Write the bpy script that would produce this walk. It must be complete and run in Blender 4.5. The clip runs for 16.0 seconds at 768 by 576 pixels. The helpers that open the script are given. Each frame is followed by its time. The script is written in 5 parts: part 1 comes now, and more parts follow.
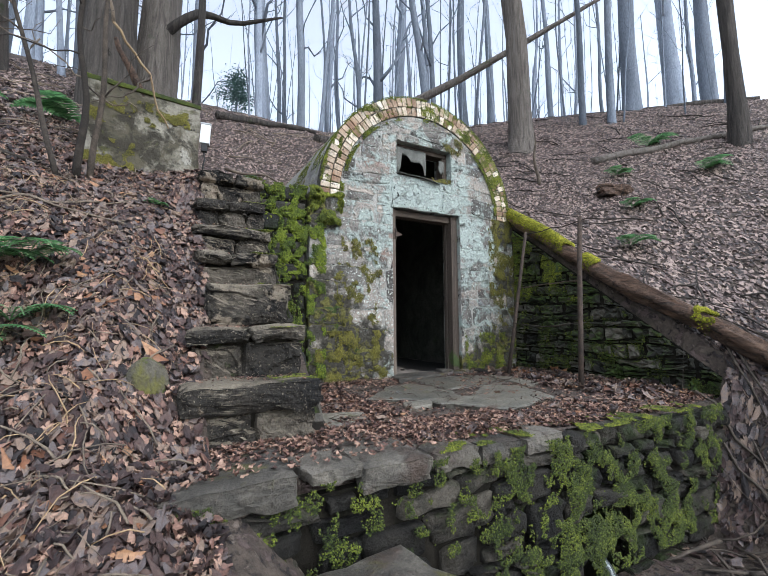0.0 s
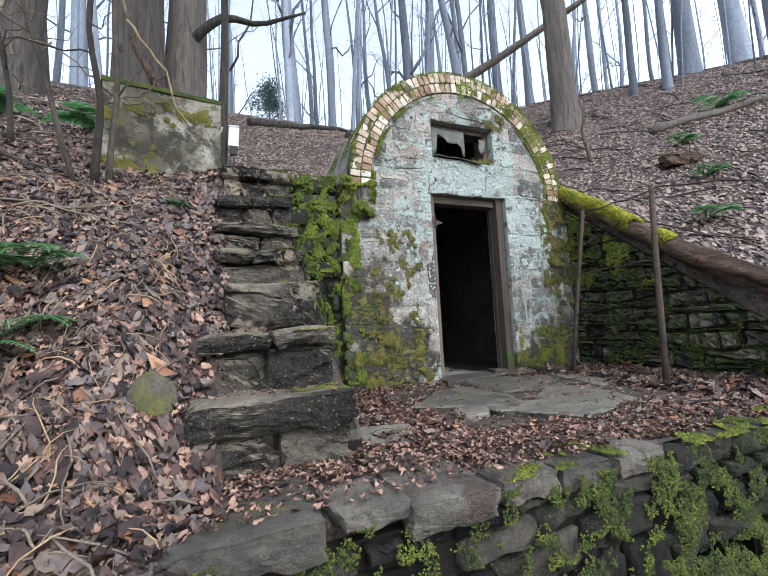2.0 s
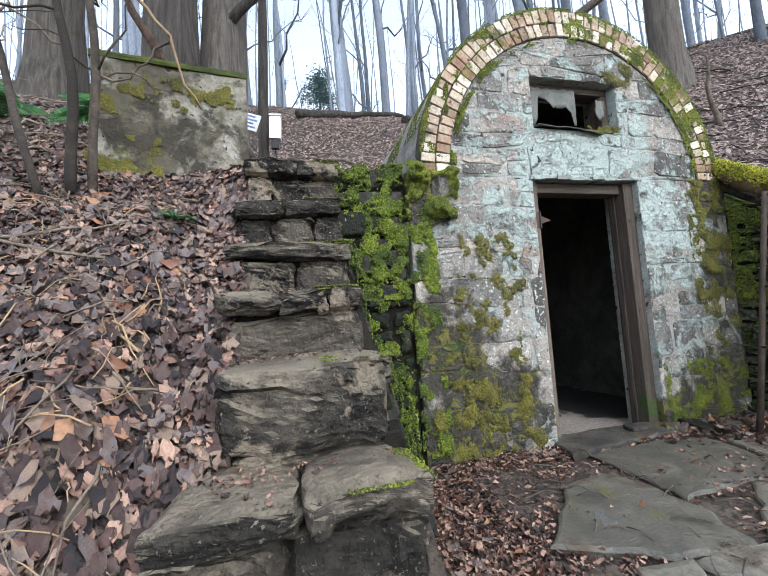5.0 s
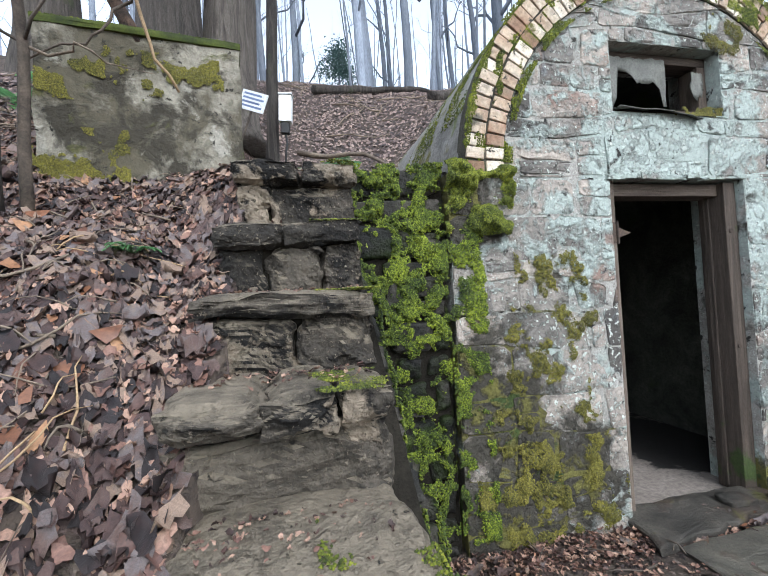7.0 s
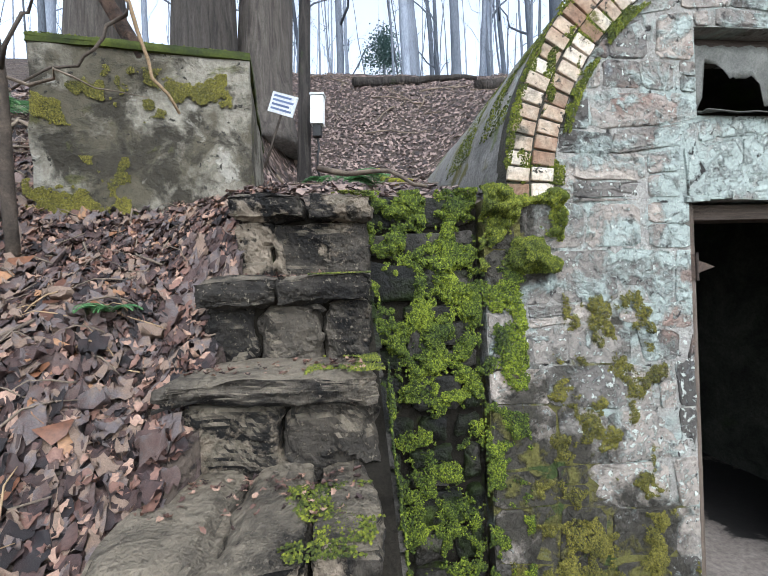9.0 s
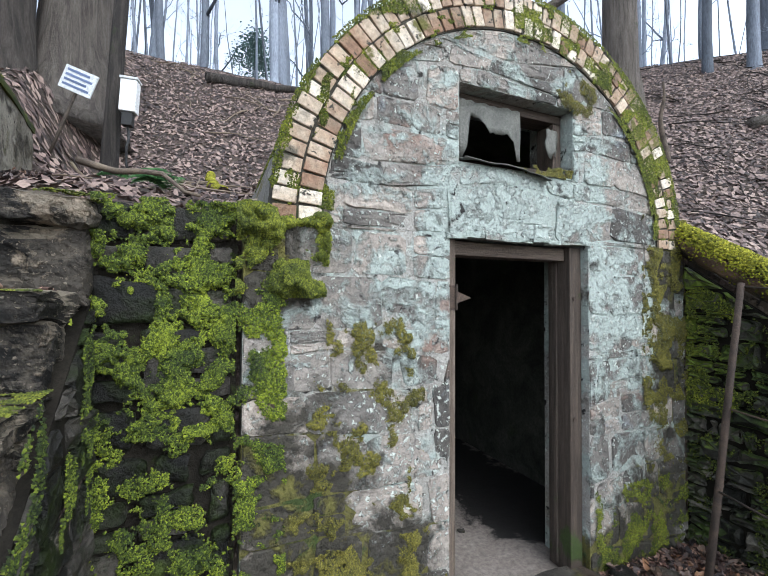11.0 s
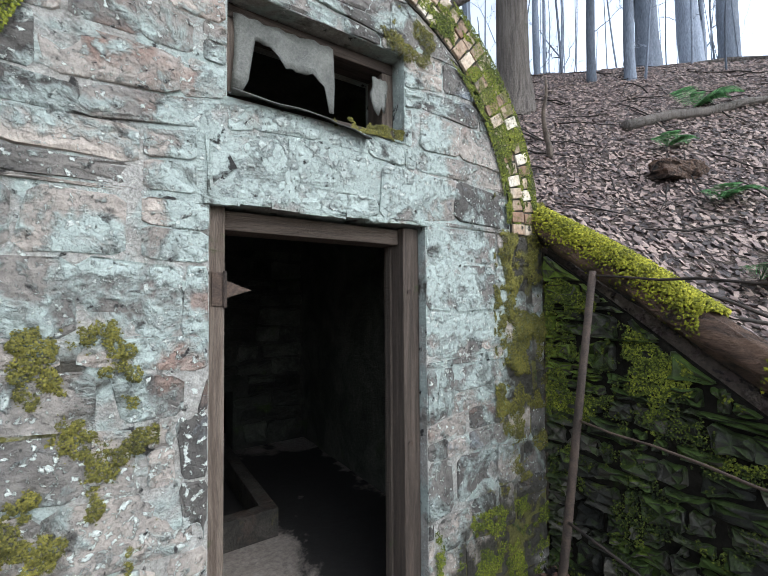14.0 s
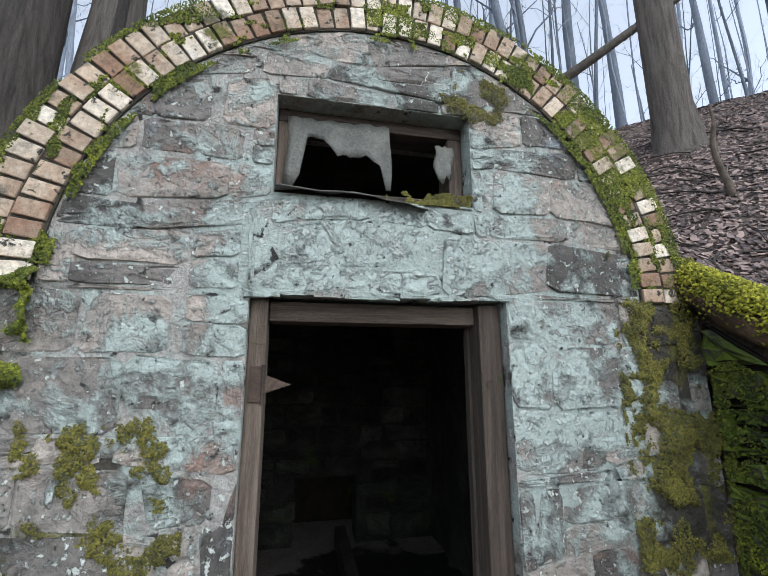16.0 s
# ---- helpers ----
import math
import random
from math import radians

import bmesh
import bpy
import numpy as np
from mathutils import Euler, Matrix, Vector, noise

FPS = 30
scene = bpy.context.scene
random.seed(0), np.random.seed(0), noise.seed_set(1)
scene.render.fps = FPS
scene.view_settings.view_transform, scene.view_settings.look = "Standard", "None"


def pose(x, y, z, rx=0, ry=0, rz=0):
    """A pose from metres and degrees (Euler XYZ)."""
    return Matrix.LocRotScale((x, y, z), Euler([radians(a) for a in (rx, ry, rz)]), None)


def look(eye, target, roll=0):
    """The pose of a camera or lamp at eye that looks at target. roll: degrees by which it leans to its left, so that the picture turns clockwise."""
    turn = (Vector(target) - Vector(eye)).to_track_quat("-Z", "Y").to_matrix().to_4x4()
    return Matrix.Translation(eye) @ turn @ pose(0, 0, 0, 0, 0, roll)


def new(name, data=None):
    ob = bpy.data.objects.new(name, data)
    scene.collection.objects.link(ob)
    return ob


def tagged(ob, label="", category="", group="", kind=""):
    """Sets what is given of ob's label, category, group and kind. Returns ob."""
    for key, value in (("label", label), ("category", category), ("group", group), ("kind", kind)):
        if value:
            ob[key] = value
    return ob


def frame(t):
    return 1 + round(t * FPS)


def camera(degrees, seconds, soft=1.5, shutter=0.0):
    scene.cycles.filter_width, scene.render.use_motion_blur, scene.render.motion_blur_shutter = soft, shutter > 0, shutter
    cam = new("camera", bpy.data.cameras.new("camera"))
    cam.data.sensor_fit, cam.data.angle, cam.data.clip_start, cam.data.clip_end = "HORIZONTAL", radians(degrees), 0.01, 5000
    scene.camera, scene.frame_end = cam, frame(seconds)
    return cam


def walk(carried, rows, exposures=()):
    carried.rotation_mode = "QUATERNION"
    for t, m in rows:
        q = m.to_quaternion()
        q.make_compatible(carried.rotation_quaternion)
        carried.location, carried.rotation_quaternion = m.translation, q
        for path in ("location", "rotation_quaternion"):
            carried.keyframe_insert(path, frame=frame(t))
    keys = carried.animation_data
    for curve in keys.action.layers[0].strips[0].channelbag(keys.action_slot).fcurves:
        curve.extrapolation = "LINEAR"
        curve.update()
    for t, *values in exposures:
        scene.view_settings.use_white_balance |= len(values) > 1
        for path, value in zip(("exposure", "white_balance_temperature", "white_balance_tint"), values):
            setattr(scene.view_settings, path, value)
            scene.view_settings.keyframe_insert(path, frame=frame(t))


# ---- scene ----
cam = camera(86.8, 16.0, soft=0.9)
EXPOSURES = [(0, -0.56), (3.5, -0.30), (8, -0.34), (11, -0.45), (12.5, -0.43), (14.5, -0.50), (16, -0.80)]
PATH = [
    (0, (-2.99, -4.167, 0.638), (-2.015, -2.429, 0.808), -0.3),
    (0.5, (-2.955, -4.035, 0.635), (-1.99, -2.291, 0.798), -0.3),
    (1, (-2.926, -3.938, 0.638), (-1.965, -2.191, 0.799), -1.1),
    (1.5, (-2.836, -3.871, 0.626), (-1.925, -2.1, 0.802), -2.3),
    (2, (-2.789, -3.815, 0.623), (-2.0, -1.986, 0.799), -3.0),
    (2.5, (-2.719, -3.648, 0.603), (-2.015, -1.784, 0.775), -3.4),
    (3, (-2.714, -3.511, 0.578), (-2.097, -1.614, 0.723), -3.5),
    (3.5, (-2.714, -3.463, 0.57), (-2.211, -1.531, 0.697), -4.0),
    (4, (-2.64, -3.106, 0.69), (-2.147, -1.176, 0.875), -4.7),
    (4.2, (-2.618, -3.023, 0.791), (-2.092, -1.102, 0.973), -4.7),
    (6.3, (-2.443, -2.199, 1.244), (-1.936, -0.267, 1.348), -3.0),
    (6.5, (-2.435, -2.147, 1.314), (-1.93, -0.215, 1.423), -3.2),
    (7, (-2.423, -2.084, 1.403), (-1.99, -0.132, 1.451), -3.2),
    (7.5, (-2.427, -2.029, 1.443), (-2.136, -0.05, 1.455), -3.3),
    (8, (-2.41, -1.858, 1.498), (-2.224, 0.133, 1.519), -3.0),
    (8.2, (-2.388, -1.847, 1.55), (-2.209, 0.144, 1.569), -2.8),
    (10.3, (-1.877, -1.767, 1.72), (-1.38, 0.17, 1.692), -0.1),
    (10.5, (-1.818, -1.798, 1.716), (-1.239, 0.117, 1.726), -0.1),
    (11, (-1.712, -1.848, 1.719), (-0.914, -0.015, 1.768), 0.3),
    (11.5, (-1.598, -1.835, 1.679), (-0.636, -0.082, 1.736), -0.5),
    (12, (-1.451, -1.765, 1.645), (-0.303, -0.127, 1.687), -0.7),
    (12.5, (-1.238, -1.796, 1.641), (-0.002, -0.224, 1.682), -0.8),
    (13, (-1.062, -1.758, 1.63), (0.157, -0.172, 1.648), -1.0),
    (13.5, (-0.905, -1.653, 1.658), (0.271, -0.036, 1.681), -0.5),
    (14, (-0.815, -1.609, 1.677), (0.293, 0.055, 1.739), -0.4),
    (14.5, (-0.658, -1.661, 1.717), (0.288, 0.097, 1.851), -0.8),
    (15, (-0.528, -1.673, 1.726), (0.197, 0.177, 1.958), -0.5),
    (15.5, (-0.404, -1.587, 1.75), (0.136, 0.31, 2.083), -0.2),
    (16, (-0.325, -1.552, 1.767), (0.065, 0.367, 2.173), -0.1),
]
walk(cam, [(t, look(eye, target, roll)) for t, eye, target, roll in PATH], exposures=[(t, stops, 5900, 8) for t, stops in EXPOSURES])

# ---- world and light ----
world = bpy.data.worlds.new("overcast_sky")
scene.world = world
world.use_nodes = True
wn, wl = world.node_tree.nodes, world.node_tree.links
sky = wn.new("ShaderNodeTexSky")
sky.sky_type, sky.sun_disc = "NISHITA", False
sky.sun_elevation, sky.sun_rotation = radians(48), radians(160)
sky.air_density, sky.dust_density, sky.ozone_density = 1.0, 2.0, 1.0
soften = wn.new("ShaderNodeHueSaturation")
soften.inputs["Saturation"].default_value = 0.3
soften.inputs["Value"].default_value = 4.0
wl.new(sky.outputs[0], soften.inputs["Color"])
wl.new(soften.outputs[0], wn["Background"].inputs["Color"])
wn["Background"].inputs["Strength"].default_value = 0.15
sun_data = bpy.data.lights.new("sun", "SUN")
sun_data.energy, sun_data.angle, sun_data.color = 0.5, radians(25), (1.0, 0.98, 0.95)
sun = new("sun", sun_data)
sun.matrix_world = look((0, -20, 22), (0, 0, 0))

# ---- helpers of this place ----
rng = np.random.default_rng(7)


def mesh_of(name, verts, faces, material=None, smooth=False):
    me = bpy.data.meshes.new(name)
    me.from_pydata([tuple(v) for v in verts], [], [tuple(f) for f in faces])
    if material:
        me.materials.append(material)
    if smooth:
        me.polygons.foreach_set("use_smooth", [True] * len(me.polygons))
    me.update()
    return me


def put(name, me, parent=None, label="", category="", group="", kind="", m=None):
    ob = new(name, me)
    if m is not None:
        ob.matrix_world = m
    if parent is not None:
        ob.parent = parent
    return tagged(ob, label, category, group, kind)


def part(name, bm, material, parent, label="", smooth=False):
    """Links a bmesh as one mesh object under its thing or part."""
    me = bpy.data.meshes.new(name)
    bm.to_mesh(me)
    bm.free()
    me.materials.append(material)
    if smooth:
        me.polygons.foreach_set("use_smooth", [True] * len(me.polygons))
    return put(name, me, parent, label)


def thing(name, label, category, group="", kind=""):
    return tagged(new(name), label, category, group, kind)


def box_bm(x0, x1, y0, y1, z0, z1, bevel=0.0, bm=None):
    bm = bm or bmesh.new()
    vs = bmesh.ops.create_cube(bm, size=1.0)["verts"]
    for v in vs:
        v.co = Vector((x0 + (v.co.x + 0.5) * (x1 - x0), y0 + (v.co.y + 0.5) * (y1 - y0), z0 + (v.co.z + 0.5) * (z1 - z0)))
    if bevel:
        es = list({e for v in vs for e in v.link_edges})
        bmesh.ops.bevel(bm, geom=es, offset=bevel, segments=2, affect="EDGES", profile=0.6)
    return bm


def rough_block(sx, sy, sz, seed, amp=0.03, cuts=5, round_off=0.12, strata=0.5):
    """A hewn or weathered block centred on the origin, base at z = 0, with chipped, layered faces."""
    bm = bmesh.new()
    bmesh.ops.create_cube(bm, size=1.0)
    bmesh.ops.subdivide_edges(bm, edges=bm.edges[:], cuts=cuts, use_grid_fill=True)
    off = Vector((seed * 3.17, seed * 1.31, seed * 2.73))
    for v in bm.verts:
        c = v.co * 2
        r = max(abs(c.x), abs(c.y), abs(c.z))
        n = c.normalized() * r
        c = c.lerp(n * 0.93 + c * 0.07, round_off)
        p = Vector((c.x * sx / 2, c.y * sy / 2, c.z * sz / 2))
        q = p * 4.5 + off
        d = Vector((noise.noise(q), noise.noise(q + Vector((7, 3, 1))), noise.noise(q + Vector((2, 9, 5))) * 0.6))
        q2 = p * 16 + off
        d2 = Vector((noise.noise(q2), noise.noise(q2 + Vector((5, 1, 8))), noise.noise(q2 + Vector((4, 4, 2))) * 0.5))
        lay = noise.noise(Vector((p.x * 1.5, p.y * 1.5, p.z * 26)) + off) * strata
        out = Vector((c.x, c.y, 0))
        out = out.normalized() if out.length > 0.2 else Vector((0, 0, 0))
        f1, f2 = noise.voronoi(p * 5.5 + off)[0][:2]
        chip = (0.35 - f1) * 1.3 - (0.5 if f2 - f1 < 0.07 else 0.0)
        v.co = p + d * amp * 1.5 + d2 * amp * 0.6 + out * (lay + chip) * amp
        v.co.z += sz / 2
    return bm


def hewn_block(sx, sy, sz, seed, amp=0.018, cuts=18, worn=0.02):
    """A quarried stone with base at z = 0: split facets, thin bedding layers and worn arrises."""
    bm = bmesh.new()
    bmesh.ops.create_cube(bm, size=1.0)
    bmesh.ops.subdivide_edges(bm, edges=bm.edges[:], cuts=cuts, use_grid_fill=True)
    off = Vector((seed * 3.17, seed * 1.31, seed * 2.73))
    half = Vector((sx / 2, sy / 2, sz / 2))
    for v in bm.verts:
        p = Vector((v.co.x * sx, v.co.y * sy, v.co.z * sz))
        edge = sorted(half[i] - abs(p[i]) for i in range(3))
        near = max(0.0, 1 - edge[1] / 0.05)
        top = p.z > half.z - 1e-5
        q = p * 5.0 + off
        dist, pts = noise.voronoi(Vector((q.x, q.y, q.z * 1.8)))
        c = pts[0]
        tilt = noise.noise_vector(c * 7.3 + off)
        facet = (Vector((q.x, q.y, q.z * 1.8)) - c).dot(tilt) * 1.2 + noise.noise(c * 3.1) * 1.1
        bed = noise.noise(Vector((p.x * 1.2, p.y * 1.2, p.z * 20)) + off)
        fine = noise.fractal(p * 22 + off, 0.9, 2.1, 3)
        d = (facet * 1.0 + bed * 0.05 + fine * 0.45) * amp
        out = Vector((p.x / half.x, p.y / half.y, p.z / half.z))
        big = max(abs(out.x), abs(out.y), abs(out.z))
        face = Vector(tuple(o if abs(o) > big - 1e-4 else 0.0 for o in out))
        face.normalize()
        d *= 0.38 if top else 1.0
        chip = worn * near * (1.0 + 1.3 * noise.noise(p * 9 + off))
        wave = noise.noise_vector(p * 2.6 + off) * amp * 1.2
        v.co = p + face * d + wave - out.normalized() * max(0.0, chip)
        v.co.z += sz / 2
    return bm


def tube(path, radii, sides=8, knob=0.0, seed=0, caps=True):
    """Verts and faces of a tapered tube along a list of points."""
    pts = [Vector(p) for p in path]
    verts, faces = [], []
    up = Vector((0.31, 0.17, 0.93))
    for i, p in enumerate(pts):
        d = (pts[min(i + 1, len(pts) - 1)] - pts[max(i - 1, 0)]).normalized()
        a = d.cross(up)
        a = a.normalized() if a.length > 1e-3 else d.orthogonal().normalized()
        b = d.cross(a)
        for k in range(sides):
            w = 2 * math.pi * k / sides
            r = radii[i]
            if knob:
                r *= 1 + knob * noise.noise(Vector((math.cos(w) * 1.3 + seed, math.sin(w) * 1.3, i * 0.55 + seed * 2.1))) + knob * 0.5 * noise.noise(Vector((math.cos(w) * 4.5 + seed, math.sin(w) * 4.5, i * 0.2)))
            verts.append(p + a * math.cos(w) * r + b * math.sin(w) * r)
    for i in range(len(pts) - 1):
        for k in range(sides):
            j = (k + 1) % sides
            faces.append((i * sides + k, i * sides + j, (i + 1) * sides + j, (i + 1) * sides + k))
    if caps:
        faces.append(tuple(range(sides))[::-1])
        faces.append(tuple((len(pts) - 1) * sides + k for k in range(sides)))
    return verts, faces


def join_tubes(tubes):
    verts, faces = [], []
    for v, f in tubes:
        n = len(verts)
        verts += v
        faces += [tuple(i + n for i in q) for q in f]
    return verts, faces


def bent(a, b, n, sway, seed):
    """n + 1 points from a to b with a wandering line."""
    a, b = Vector(a), Vector(b)
    out = []
    for i in range(n + 1):
        s = i / n
        w = math.sin(math.pi * s) * 0.6 + 0.4 * s * (1 - s) * 4
        q = Vector((seed * 1.7 + s * 2.3, seed * 0.9, s * 1.9))
        out.append(a.lerp(b, s) + Vector((noise.noise(q), noise.noise(q + Vector((5, 2, 0))), noise.noise(q + Vector((1, 8, 3))))) * sway * w)
    return out


# ---- materials ----
def material(name, rough=0.85, metal=0.0):
    m = bpy.data.materials.new(name)
    m.use_nodes = True
    bsdf = m.node_tree.nodes["Principled BSDF"]
    bsdf.inputs["Roughness"].default_value = rough
    bsdf.inputs["Metallic"].default_value = metal
    return m, m.node_tree.nodes, m.node_tree.links, bsdf


def surface(name, colours, scale=3.0, rough=0.85, bump=0.4, stretch=(1, 1, 1), vary=0.25, layers=(), metal=0.0, island=False, share=0.62, bump_scale=None, wet=0.0, shine=0.5):
    """A weathered surface: mottled base from two or more colours, fine grain, and layers of
    (colour, noise scale, threshold, softness, upward bias, (x, y, z, radius) patches) such as moss, lichen or limewash."""
    m, n, l, bsdf = material(name, rough, metal)
    bsdf.inputs["Specular IOR Level"].default_value = shine
    geo = n.new("ShaderNodeNewGeometry")
    mp = n.new("ShaderNodeMapping")
    mp.inputs["Scale"].default_value = stretch
    l.new(geo.outputs["Position"], mp.inputs["Vector"])

    def tex(s, detail=6, rgh=0.6, dist=0.0, src=mp):
        t = n.new("ShaderNodeTexNoise")
        t.inputs["Scale"].default_value, t.inputs["Detail"].default_value = s, detail
        t.inputs["Roughness"].default_value, t.inputs["Distortion"].default_value = rgh, dist
        l.new(src.outputs[0], t.inputs["Vector"])
        return t.outputs["Fac"]

    def maths(op, a, b=None, clamp=False):
        t = n.new("ShaderNodeMath")
        t.operation, t.use_clamp = op, clamp
        for i, v in enumerate((a, b)):
            if v is None:
                continue
            if isinstance(v, (int, float)):
                t.inputs[i].default_value = v
            else:
                l.new(v, t.inputs[i])
        return t.outputs[0]

    def mix(f, a, b, blend="MIX"):
        t = n.new("ShaderNodeMix")
        t.data_type, t.blend_type = "RGBA", blend
        for s, v in ((t.inputs[0], f), (t.inputs[6], a), (t.inputs[7], b)):
            if isinstance(v, (int, float)):
                s.default_value = v
            elif isinstance(v, tuple):
                s.default_value = (*v, 1)
            else:
                l.new(v, s)
        return t.outputs[2]

    ramp = n.new("ShaderNodeValToRGB")
    els = ramp.color_ramp.elements
    while len(els) < len(colours):
        els.new(0.5)
    for i, c in enumerate(colours):
        els[i].position = 0.3 + 0.4 * i / max(1, len(colours) - 1)
        els[i].color = (*c, 1)
    if island:
        pick = geo.outputs["Random Per Island"]
        big = maths("ADD", maths("MULTIPLY", pick, share), maths("MULTIPLY", tex(scale), 1.02 - share))
    else:
        info = n.new("ShaderNodeObjectInfo")
        pick = info.outputs["Random"]
        big = maths("ADD", tex(scale, 8, 0.65, 0.6), maths("MULTIPLY", maths("SUBTRACT", pick, 0.5), vary))
    l.new(big, ramp.inputs[0])
    fine = tex(scale * 14, 5, 0.7)
    grain = maths("ADD", maths("MULTIPLY", fine, 1.8), 0.10)
    colour = mix(1.0, ramp.outputs[0], grain, "MULTIPLY")
    tint = maths("ADD", maths("MULTIPLY", pick, vary * 1.6), 1 - vary * 0.8)
    colour = mix(1.0, colour, tint, "MULTIPLY")
    height = maths("ADD", maths("MULTIPLY", fine, 0.5), big)
    sep = n.new("ShaderNodeSeparateXYZ")
    l.new(geo.outputs["Normal"], sep.inputs[0])
    for col, s, thr, soft, up, patches in layers:
        f = tex(s, 8, 0.62, 0.3, geo)
        if up:
            f = maths("ADD", f, maths("MULTIPLY", sep.outputs[2], up))
        for px, py, pz, pr, gain in patches:
            d = n.new("ShaderNodeVectorMath")
            d.operation = "DISTANCE"
            l.new(geo.outputs["Position"], d.inputs[0])
            d.inputs[1].default_value = (px, py, pz)
            fall = maths("SUBTRACT", 1.0, maths("DIVIDE", d.outputs["Value"], pr), True)
            f = maths("ADD", f, maths("MULTIPLY", fall, gain))
        mask = maths("DIVIDE", maths("SUBTRACT", f, thr), soft, True)
        vari = maths("ADD", maths("MULTIPLY", tex(s * 9, 4, 0.7, 0, geo), 1.2), 0.4)
        colour = mix(mask, colour, mix(1.0, col, vari, "MULTIPLY"))
        height = maths("ADD", height, maths("MULTIPLY", mask, 0.5))
    l.new(colour, bsdf.inputs["Base Color"])
    if wet:
        l.new(maths("SUBTRACT", rough, maths("MULTIPLY", tex(scale * 0.8), wet), True), bsdf.inputs["Roughness"])
    bp = n.new("ShaderNodeBump")
    bp.inputs["Strength"].default_value, bp.inputs["Distance"].default_value = bump, 0.03 if bump_scale is None else bump_scale
    l.new(height, bp.inputs["Height"])
    l.new(bp.outputs[0], bsdf.inputs["Normal"])
    return m


MOSS = (0.11, 0.15, 0.018)
DARK_MOSS = (0.045, 0.07, 0.014)
OLIVE = (0.13, 0.12, 0.03)
WASH = (0.375, 0.425, 0.385)
GREY_STONE = [(0.056, 0.049, 0.039), (0.128, 0.110, 0.086), (0.23, 0.197, 0.152)]
LEFT_MOSS = ((-1.5, 0, 1.0, 0.55, 0.3), (-1.35, 0, 0.15, 0.8, 0.36), (-1.5, 0, 1.9, 0.4, 0.4), (-1.0, 0, 1.35, 0.3, 0.2), (-0.75, 0, 0.35, 0.4, 0.3), (-1.2, 0, 0.75, 0.4, 0.22))
RIGHT_MOSS = ((1.4, 0, 1.2, 0.5, 0.3), (1.35, 0, 1.95, 0.4, 0.4), (1.35, 0, 0.4, 0.55, 0.32), (0.95, 0, 0.05, 0.6, 0.32), (1.1, 0, 2.8, 0.3, 0.25), (0.62, 0, 0.0, 0.35, 0.3))
SPECK = (0.60, 0.63, 0.57)
m_facade = surface("limewashed_stone", [(0.115, 0.105, 0.092), (0.22, 0.20, 0.175), (0.33, 0.285, 0.24)], 2.2, 0.9, 1.0, vary=0.42, layers=(
    ((0.27, 0.185, 0.145), 2.6, 0.60, 0.10, 0, ((-0.75, 0, 2.6, 0.5, 0.12), (-0.6, 0, 1.5, 0.4, 0.08))),
    ((0.25, 0.275, 0.29), 3.1, 0.61, 0.10, 0, ()),
    (WASH, 4.6, 0.515, 0.09, 0, ((0.0, 0, 2.25, 0.85, 0.30), (0.9, 0, 1.6, 0.7, 0.17), (-0.7, 0, 1.7, 0.6, 0.08), (-1.2, 0, 0.8, 0.7, -0.12))),
    ((0.45, 0.49, 0.445), 11, 0.585, 0.08, 0, ((0.0, 0, 2.2, 0.7, 0.10),)),
    (SPECK, 38, 0.585, 0.04, 0, ((-0.8, 0, 0.9, 0.7, 0.05), (0.8, 0, 1.4, 0.6, 0.03))), ((0.075, 0.068, 0.06), 9, 0.625, 0.08, 0, ()), ((0.07, 0.064, 0.058), 19, 0.64, 0.06, 0, ()), ((0.05, 0.046, 0.042), 44, 0.63, 0.06, 0, ()),
    ((0.050, 0.044, 0.033), 4.5, 0.60, 0.14, 0, LEFT_MOSS + RIGHT_MOSS),
    (OLIVE, 7, 0.83, 0.07, 0, LEFT_MOSS + RIGHT_MOSS),
    (DARK_MOSS, 5, 0.92, 0.07, 0.0, LEFT_MOSS + RIGHT_MOSS)))
m_mortar = surface("old_lime_mortar", [(0.16, 0.148, 0.13), (0.27, 0.255, 0.225), (0.36, 0.345, 0.31)], 6, 0.92, 0.8, layers=(
    (WASH, 4.2, 0.49, 0.09, 0, ((0.0, 0, 2.25, 0.8, 0.2), (0.9, 0, 1.6, 0.7, 0.17))),
    (SPECK, 30, 0.61, 0.04, 0, ()), ((0.03, 0.028, 0.025), 12, 0.60, 0.05, 0, ()),
    ((0.06, 0.053, 0.04), 5, 0.58, 0.12, 0, LEFT_MOSS + RIGHT_MOSS),
    (OLIVE, 6, 0.70, 0.08, 0, LEFT_MOSS + RIGHT_MOSS),
    (DARK_MOSS, 5, 0.84, 0.06, 0.0, LEFT_MOSS + RIGHT_MOSS)))
m_brick = surface("buff_brick", [(0.34, 0.205, 0.13), (0.44, 0.325, 0.225), (0.50, 0.415, 0.315), (0.55, 0.49, 0.40)], 3.2, 0.88, 0.6, vary=0.42, layers=(
    ((0.13, 0.115, 0.085), 6, 0.56, 0.10, 0, ()), ((0.05, 0.045, 0.034), 22, 0.60, 0.04, 0, ()),
    (OLIVE, 5, 0.66, 0.06, 0.0, ((1.2, 0, 2.7, 0.8, 0.2), (0.6, 0, 3.3, 0.5, 0.15), (-0.9, 0, 3.1, 0.4, 0.15)))))
m_brick_joint = surface("dark_brick_joint", [(0.05, 0.045, 0.032), (0.11, 0.10, 0.075)], 8, 0.95, 0.6, layers=((DARK_MOSS, 5, 0.55, 0.1, 0, ()),))
